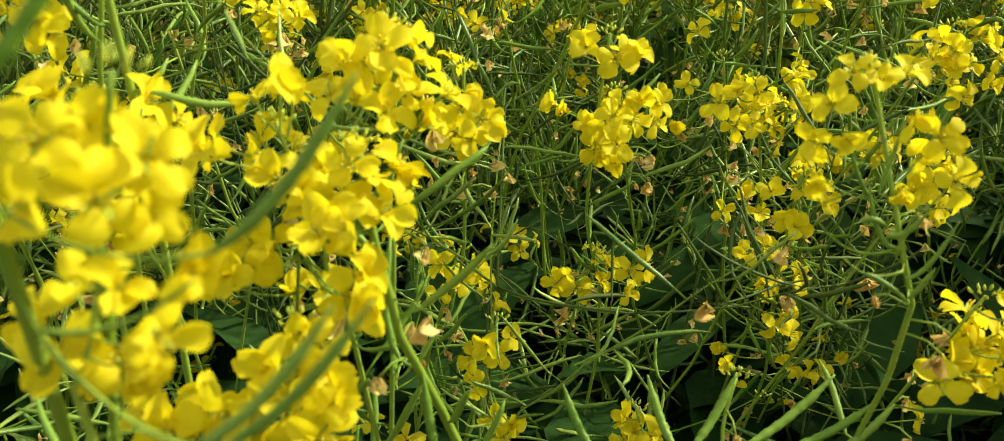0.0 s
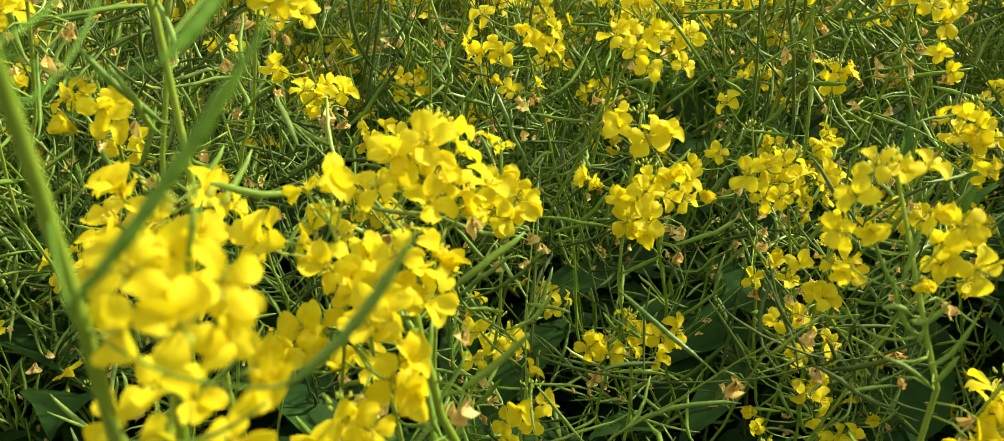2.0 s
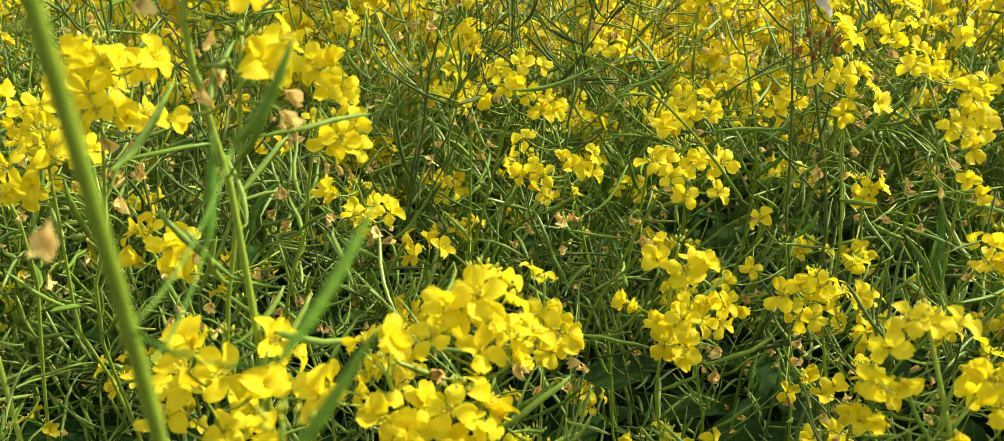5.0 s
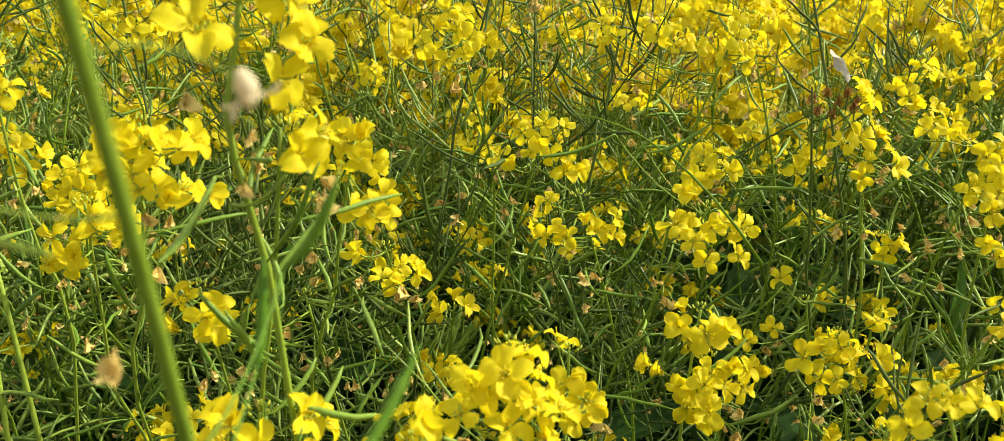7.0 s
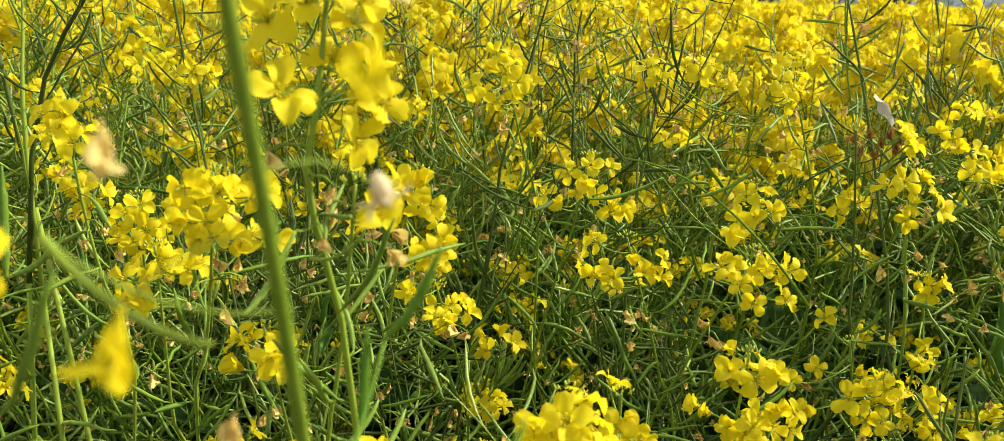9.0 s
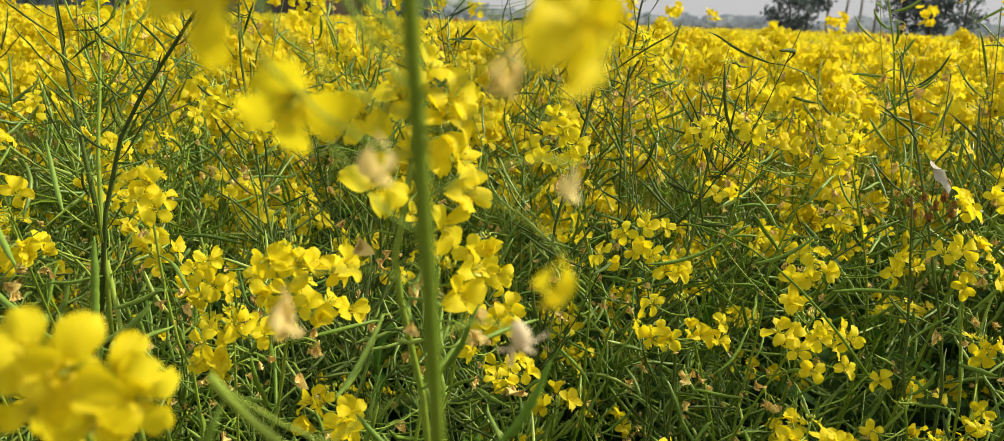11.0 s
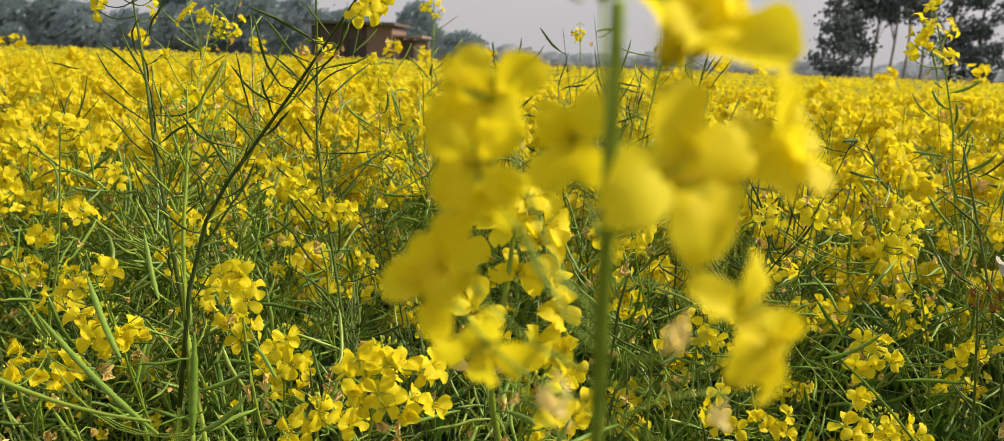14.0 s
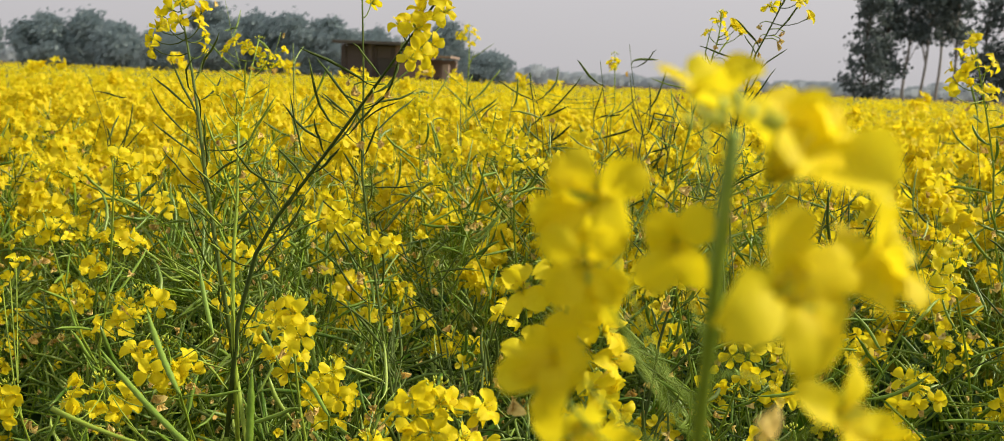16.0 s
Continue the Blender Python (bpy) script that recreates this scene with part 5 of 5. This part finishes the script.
own_pod(plant, (0.070, 0.650, 0.986), (0.165, 0.683, 1.046), sag=-0.004, thick=0.0009, name="twig", mat=STEM_DARK)
plant = mustard((0.027, 0.772, 1.148), (-0.002, 0.742, 0.954), (-0.019, 0.800), [], label="spent mustard stem with thin dark bare pods", pods=8, dead=2, low=0.30, thick=0.0013, stem_mat=STEM_DARK, lank=True)

# ---- a withered head with a pale dead leaf caught in it ----
plant = mustard((0.140, 0.613, 1.070), (0.160, 0.643, 0.92), (0.160, 0.673), [(0.170, 0.613, 1.066), (0.175, 0.618, 1.060)], pods=8, dead=1, stem_mat=STEM_DARK, label="mustard plant with a brown withered head and a pale dead leaf")
BROWN = material("rotted_petal", (0.20, 0.085, 0.022), (0.50, 0.28, 0.055), 0.85, 500, 60, through_light=0.2, island=True, bump=0.3)
for p in ((0.167, 0.680, 1.065), (0.176, 0.677, 1.059), (0.185, 0.674, 1.055), (0.159, 0.682, 1.060), (0.173, 0.677, 1.050), (0.180, 0.677, 1.066), (0.164, 0.679, 1.051), (0.189, 0.673, 1.060)):
    own_dead(plant, p, (0.178, 0.680, 1.042), 1.0, BROWN, 5, "brown rotted blossom")
g = Geo()
g.sheet(Matrix(), 8, 5, lambda u, w: (0.022 * u, 0.0026 * w * math.sin(math.pi * (0.1 + 0.82 * u)), 0.003 * math.sin(5 * u + 2 * w) + 0.002 * math.sin(11 * u) * w - 0.008 * u * u), material("pale_dead_leaf", (0.30, 0.28, 0.22), (0.60, 0.57, 0.49), 0.85, 420, 90, through_light=0.3, bump=0.5))
part("dead_leaf", g.mesh("dead_leaf"), plant[0], "curled pale grey dead leaf", m=plant[1] @ Matrix.Translation((0.149, 0.614, 1.094)) @ Matrix.Rotation(0.75, 4, "Y") @ Matrix.Rotation(-0.9, 4, "X"))

# ---- the field round the near plants ----
def top_at(x, y):
    """How high the plants may stand: low at the trodden edge, full height further in."""
    steps = ((0.40, 0.74), (0.50, 0.80), (0.60, 0.86), (0.72, 0.93), (0.85, 1.00), (1.0, 1.06), (1.3, 1.10), (2.0, 1.12), (9.0, 1.13))
    d = y + 0.25 * max(0.0, -x - 0.2)
    if d <= steps[0][0]:
        return steps[0][1]
    for (a, ha), (b, hb) in zip(steps, steps[1:]):
        if d <= b:
            return ha + (hb - ha) * (d - a) / (b - a)
    return steps[-1][1]


def lite(seed, height):
    """The mesh of a field plant further in: stem, branches, pods and heads."""
    global rnd
    keep, rnd = rnd, random.Random(seed)
    g = Geo()
    top = Vector((rnd.uniform(-.10, .10), rnd.uniform(-.10, .10), height))
    main = bend((0, 0, 0), top, (rnd.uniform(-.03, .03), rnd.uniform(-.03, .03), 0), 8)
    g.tube(main, [0.0030 - 0.00025 * i for i in range(9)], STEM_MANY, 4)
    for k in range(5):
        a = k * 2.4 + rnd.uniform(-0.5, 0.5)
        start = main[rnd.choice((4, 5, 6, 7))] if k else main[-2]
        run = rnd.uniform(0.06, 0.19)
        tip = Vector((start.x + math.cos(a) * run, start.y + math.sin(a) * run, height * rnd.uniform(0.88, 1.03))) if k else main[-1]
        line = bend(start, tip, (0, 0, -0.02 if k else 0), 6, 0.004)
        g.tube(line, [0.0014 - 0.00013 * i for i in range(7)], STEM_MANY, 4)
        for i in range(10):
            u = rnd.uniform(0.05, 0.86)
            j = min(5, int(u * 6))
            b = i * 2.4 + rnd.uniform(-0.4, 0.4)
            add_pod(g, line[j].lerp(line[j + 1], u * 6 - j), (math.cos(b), math.sin(b), rnd.uniform(-0.2, 0.5)), rnd.uniform(0.03, 0.06), rnd.uniform(-0.3, 1.8), rnd.uniform(0.0010, 0.0016), 3, POD_MANY)
        withered(g, line[5] + Vector((rnd.uniform(-.015, .015), rnd.uniform(-.015, .015), 0)))
        bud_cluster(g, tip, UP, 3, 1.0, 3)
        for i in range(rnd.randrange(7, 13)):
            b = i * 2.4
            o = Vector((math.cos(b), math.sin(b), 0))
            p = tip - UP * 0.0024 * i + o * rnd.uniform(0.005, 0.014) + UP * 0.006
            small_flower(g, p, o + UP * rnd.uniform(0.2, 1.2), rnd.uniform(1.2, 1.55), 2, 2)
    rnd = keep
    return g


spots = random.Random(11)


def field_spots(y0, y1, gap):
    """Places on a jittered grid between two lines of the field, each with a height and a turn."""
    y = y0
    while y < y1:
        x = -(0.78 * y + 0.30)
        while x < 0.56 * y + 0.26:
            px, py = x + spots.uniform(-.45, .45) * gap, y + spots.uniform(-.45, .45) * gap
            if -0.02 < px < 0.36 and py < 0.80 and spots.random() < 0.93:
                x += gap      # a gap in the stand
                continue
            yield px, py, Matrix.Translation((px, py, 0)) @ Matrix.Rotation(spots.uniform(0, 6.3), 4, "Z") @ Matrix.Diagonal((1, 1, top_at(px, py) * spots.uniform(0.90, 1.03), 1))
            x += gap
        y += gap


def plant_out(kinds, y0, y1, gap):
    """Sows copies of the plants, each a thing of its own."""
    used = set()
    for px, py, m in field_spots(y0, y1, gap):
        k = spots.randrange(len(kinds))
        if k in used:
            copy_thing(kinds[k], m)
        else:
            kinds[k].matrix_basis = m
            used.add(k)


def sow_joined(name, label, kinds, places):
    """Joins many plants into one mesh."""
    mats = []
    for g in kinds:
        for m in g.mats:
            if m not in mats:
                mats.append(m)
    packs = []
    for g in kinds:
        slots = [mats.index(m) for m in g.mats]
        packs.append((np.array([tuple(v) for v in g.v]), g.f, [slots[i] for i in g.m]))
    verts, faces, mi, base = [], [], [], 0
    for m in places:
        v, f, s = packs[spots.randrange(len(packs))]
        a = np.array(m)
        verts.append(v @ a[:3, :3].T + a[:3, 3])
        faces += [tuple(i + base for i in q) for q in f]
        mi += s
        base += len(v)
    me = bpy.data.meshes.new(name)
    me.from_pydata(np.concatenate(verts).tolist(), [], faces)
    for m in mats:
        me.materials.append(m)
    me.polygons.foreach_set("material_index", mi)
    me.polygons.foreach_set("use_smooth", [True] * len(faces))
    me.update()
    return tagged(new(name, me), label, "mustard plants", kind="stuff")


plant_out([filler(100 + i, 1.0, 5, STEM_DARK if i == 3 else STEM_MANY, (0, 3)) for i in range(5)], 0.46, 0.80, 0.092)
plant_out([filler(120 + i, 1.0, 5, STEM_DARK if i == 3 else STEM_MANY, (3, 9)) for i in range(5)], 0.81, 1.12, 0.105)
inner = [m for _, _, m in field_spots(1.15, 2.45, 0.124)]
# unseen plants added on both sides and behind to shade the near ones
for count, lift, place in ((78, 0.14, lambda y: (0.56 * y + (0.40 if y < 0.5 else 0.30) + 0.75 * spots.random() ** 1.4, y)), (14, 0.0, lambda y: (-0.78 * y - 0.34 - 0.6 * spots.random(), y)), (22, 0.0, lambda y: (spots.uniform(-0.9, 0.9), -0.55 - 0.5 * y))):
    # lift makes the right-hand ones taller, to throw more shade
    for k in range(count):
        x, y = place(spots.uniform(-0.15, 1.5))
        inner.append(Matrix.Translation((x, y, 0)) @ Matrix.Rotation(spots.uniform(0, 6.3), 4, "Z") @ Matrix.Diagonal((1, 1, spots.uniform(0.92, 1.06) + lift, 1)))
sow_joined("mustard_plants_inner", "dense yellow mustard plants further into the field, with unseen shade plants around", [lite(200 + i, 1.0) for i in range(7)], inner)


def undergrowth():
    """The broad lower leaves of all the plants, and unseen leaves added at the right for shade."""
    g = Geo()
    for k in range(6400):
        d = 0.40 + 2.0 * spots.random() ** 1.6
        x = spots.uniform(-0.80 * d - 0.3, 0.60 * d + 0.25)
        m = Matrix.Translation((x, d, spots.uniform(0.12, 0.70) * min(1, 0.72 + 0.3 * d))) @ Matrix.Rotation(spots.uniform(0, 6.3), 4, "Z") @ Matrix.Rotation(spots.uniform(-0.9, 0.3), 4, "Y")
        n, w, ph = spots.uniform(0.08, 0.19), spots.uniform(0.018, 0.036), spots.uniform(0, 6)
        g.sheet(m, 5, 2, lambda u, v: (u * n, w * v * math.sin(math.pi * (0.06 + 0.9 * u)) * (1 + 0.15 * math.sin(9 * u + ph)), 0.3 * n * u * (1 - u) - 0.2 * n * u * u + 0.25 * w * abs(v)), LEAF_SHADED)
    # leaves out of view at the right, added to block sun and sky
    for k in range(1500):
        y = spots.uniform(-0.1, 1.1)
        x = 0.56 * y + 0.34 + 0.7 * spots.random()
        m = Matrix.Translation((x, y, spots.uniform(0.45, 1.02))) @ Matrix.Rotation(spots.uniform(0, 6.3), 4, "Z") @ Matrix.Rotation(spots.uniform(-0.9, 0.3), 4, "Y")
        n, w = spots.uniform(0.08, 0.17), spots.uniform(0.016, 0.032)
        g.sheet(m, 4, 2, lambda u, v: (u * n, w * v * math.sin(math.pi * (0.06 + 0.9 * u)), 0.3 * n * u * (1 - u) - 0.2 * n * u * u + 0.25 * w * abs(v)), LEAF_SHADED)
    tagged(new("lower_leaves", g.mesh("lower_leaves")), "broad dark green lower leaves of the mustard, shade deepened in their colour", "leaves", kind="stuff")


undergrowth()



def spent(seed):
    """A plant gone to seed: thin dark branches with many bowed bare pods."""
    global rnd
    keep, rnd = rnd, random.Random(seed)
    root = tagged(new("mustard_plant"), "spent mustard plant, a mesh of thin dark green twigs and pods", "mustard plant", "mustard plants of the field")
    g = Geo()
    top = Vector((rnd.uniform(-.12, .12), rnd.uniform(-.12, .12), 1.0))
    main = bend((0, 0, 0), top, (rnd.uniform(-.08, .08), rnd.uniform(-.08, .08), 0), 8, 0.006)
    g.tube(main, [0.0016 - 0.00012 * i for i in range(9)], STEM_DARK, 6)
    part("stem", g.mesh("stem"), root)
    for k in range(5):
        g = Geo()
        start = main[rnd.choice((5, 6, 6, 7))]
        a, run = k * 2.4 + rnd.uniform(-0.5, 0.5), rnd.uniform(0.06, 0.22)
        tip = Vector((start.x + math.cos(a) * run, start.y + math.sin(a) * run, rnd.uniform(0.90, 1.06))) if k else main[-1]
        line = bend(start if k else main[-4], tip, (rnd.uniform(-.03, .03), rnd.uniform(-.03, .03), rnd.uniform(-0.03, 0) if k else 0), 8, 0.003)
        mat = STEM_DARK if rnd.random() < 0.35 else POD_MANY
        g.tube(line, [0.0010 - 0.00008 * i for i in range(9)], mat, 5)
        for i in range(15):
            u = rnd.uniform(0.1, 0.98)
            j = min(7, int(u * 8))
            a = i * 2.4 + rnd.uniform(-0.4, 0.4)
            add_pod(g, line[j].lerp(line[j + 1], u * 8 - j), (math.cos(a), math.sin(a), rnd.uniform(0.0, 0.7)), rnd.uniform(0.035, 0.075), rnd.uniform(-0.4, 1.8), rnd.uniform(0.0008, 0.0016), 5, mat)
        for i in range(2):
            withered(g, line[rnd.choice((6, 7, 8))] + Vector((rnd.uniform(-.015, .015), rnd.uniform(-.015, .015), 0)), rnd.uniform(0.8, 1.2))
        tagged(part("raceme", g.mesh("raceme"), root), kind="stuff")
    rnd = keep
    return root


spent_kinds = [spent(300 + i) for i in range(6)]
for k in range(34):
    y = 0.62 + 0.75 * spots.random()
    x = spots.uniform(-0.68 * y - 0.1, 0.48 * y)
    m = Matrix.Translation((x, y, 0)) @ Matrix.Rotation(spots.uniform(0, 6.3), 4, "Z") @ Matrix.Diagonal((1, 1, top_at(x, y) + spots.uniform(-0.03, 0.05), 1))
    if k < 6:
        spent_kinds[k].matrix_basis = m
    else:
        copy_thing(spent_kinds[k % 6], m)
# bare, dark, twiggy stems that stand over the canopy
for k in range(9):
    y = 0.72 + 0.9 * spots.random()
    x = spots.uniform(-0.62 * y - 0.1, 0.42 * y)
    z = top_at(x, y) + spots.uniform(-0.02, 0.06)
    tip = Vector((x, y, z))
    via = tip + Vector((spots.uniform(-.10, .10), spots.uniform(-.03, .06), -0.24))
    mustard(tip, via, (via.x + spots.uniform(-.1, .1), via.y + 0.06), [tip + Vector((spots.uniform(-.012, .012), spots.uniform(-.012, .012), -0.004 * i)) for i in range(spots.randrange(0, 5))], label="spent mustard stem with thin dark bare pods", pods=22, dead=2, low=0.26, thick=0.0011, stem_mat=STEM_DARK, lank=True)
ground_sheet()
far_field()


# ---- trees, woods and the farm house at the field's end ----
def bearing(az, dist):
    return dist * math.sin(radians(az)), dist * math.cos(radians(az))


seed = 20
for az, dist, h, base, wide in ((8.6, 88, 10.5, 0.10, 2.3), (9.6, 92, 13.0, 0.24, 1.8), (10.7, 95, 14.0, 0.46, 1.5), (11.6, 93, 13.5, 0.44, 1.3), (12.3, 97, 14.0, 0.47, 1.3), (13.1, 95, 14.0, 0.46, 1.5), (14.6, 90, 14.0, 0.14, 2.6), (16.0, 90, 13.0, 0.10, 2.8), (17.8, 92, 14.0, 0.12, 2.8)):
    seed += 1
    tree(*bearing(az, dist), h, base, wide, "tall", CROWN_HAZED, BARK_PALE if 10 < az < 14 else BARK, 46 if 10 < az < 14 else 62, 0.26, "tall dark slender tree in a row at the field's end", seed, 44)
# grove whose haze lies in its colour, trunks included
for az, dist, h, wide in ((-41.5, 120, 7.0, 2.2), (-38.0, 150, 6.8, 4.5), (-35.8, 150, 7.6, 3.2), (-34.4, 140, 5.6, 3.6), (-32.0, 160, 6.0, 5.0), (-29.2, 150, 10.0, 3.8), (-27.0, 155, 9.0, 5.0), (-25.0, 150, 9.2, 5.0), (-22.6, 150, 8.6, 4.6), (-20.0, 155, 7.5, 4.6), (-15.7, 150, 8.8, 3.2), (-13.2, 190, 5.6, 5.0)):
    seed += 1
    tree(*bearing(az, dist), h, 0.12, wide, "broad", CROWN_MIST_PAINTED, CROWN_MIST_PAINTED, 80, 0.48, "misty broad tree in a grove behind the field", seed, 80, 1.3)
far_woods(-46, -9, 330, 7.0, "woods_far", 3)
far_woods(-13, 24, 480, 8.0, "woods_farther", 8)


def wall_block(g, x0, x1, y0, y1, z0, z1, mat):
    s, b = g.slot(mat), len(g.v)
    for z in (z0, z1):
        g.v += [Vector((x0, y0, z)), Vector((x1, y0, z)), Vector((x1, y1, z)), Vector((x0, y1, z))]
    for f in ((0, 1, 5, 4), (1, 2, 6, 5), (2, 3, 7, 6), (3, 0, 4, 7), (4, 5, 6, 7), (3, 2, 1, 0)):
        g.f.append(tuple(b + i for i in f))
        g.m.append(s)


def farm_house():
    """A small brick farm shed with a flat overhanging roof and a pale lean-to."""
    root = tagged(new("farm_shed"), "old brick farm shed with painted-in shade, flat roof and pale lean-to", "shed")
    x, y = bearing(-19.3, 45)
    root.matrix_basis = Matrix.Translation((x, y, 0)) @ Matrix.Rotation(radians(18.6 - 14), 4, "Z")
    # an open front on the one side, a brick room on the other
    for name, box in (("wall", (-2.3, -2.07, 0.0, 3.2, 0, 2.5)), ("wall", (-2.06, 0.34, 2.97, 3.2, 0, 2.5)), ("wall", (0.35, 1.55, 0, 0.23, 0, 2.55)), ("door", (-0.58, 0.08, 0.18, 0.24, 0, 1.94)), ("wall", (0.35, 0.58, 0.232, 3.2, 0, 2.5)), ("wall", (1.32, 1.55, 0.232, 3.2, 0, 2.5)), ("wall", (0.59, 1.31, 2.97, 3.2, 0, 2.5)), ("wall", (-2.06, -0.60, 0.10, 0.33, 0, 2.5)), ("wall", (0.10, 0.34, 0.10, 0.33, 0, 2.5)), ("wall", (-0.59, 0.09, 0.12, 0.31, 1.95, 2.5)), ("pillar", (-0.95, -0.75, -0.12, 0.08, 0, 2.55))):
        g = Geo()
        # left walls take the shade-dark brick, right walls the sunlit red
        wall_block(g, *box, THATCH if name == "door" else BRICK_SHADED if box[0] < 0.3 else BRICK_LIT)
        part(name, g.mesh(name, False), root)
    g = Geo()
    wall_block(g, -2.6, 1.75, -0.45, 3.4, 2.56, 2.70, THATCH)
    part("roof", g.mesh("roof", False), root, "flat dark roof slab")
    for box in ((1.56, 1.80, 0.3, 0.52, 0, 2.0), (2.55, 2.85, 0.3, 0.55, 0, 1.75), (1.56, 2.85, 2.3, 2.5, 0, 2.0)):
        g = Geo()
        wall_block(g, *box, PLASTER)
        part("lean_to_wall", g.mesh("lean_to_wall", False), root, "pale plastered lean-to wall")
    g = Geo()
    wall_block(g, 1.56, 2.95, 0.2, 2.6, 2.06, 2.16, PLASTER)
    part("lean_to_roof", g.mesh("lean_to_roof", False), root)
    for i in range(5):
        g = Geo()
        wall_block(g, 1.83 + i * 0.15, 1.96 + i * 0.15, 0.34, 0.5, 0, 1.1 + 0.08 * (i % 2), BRICK_SHADED)
        part("brick_stack", g.mesh("brick_stack", False), root)
    return root


farm_house()
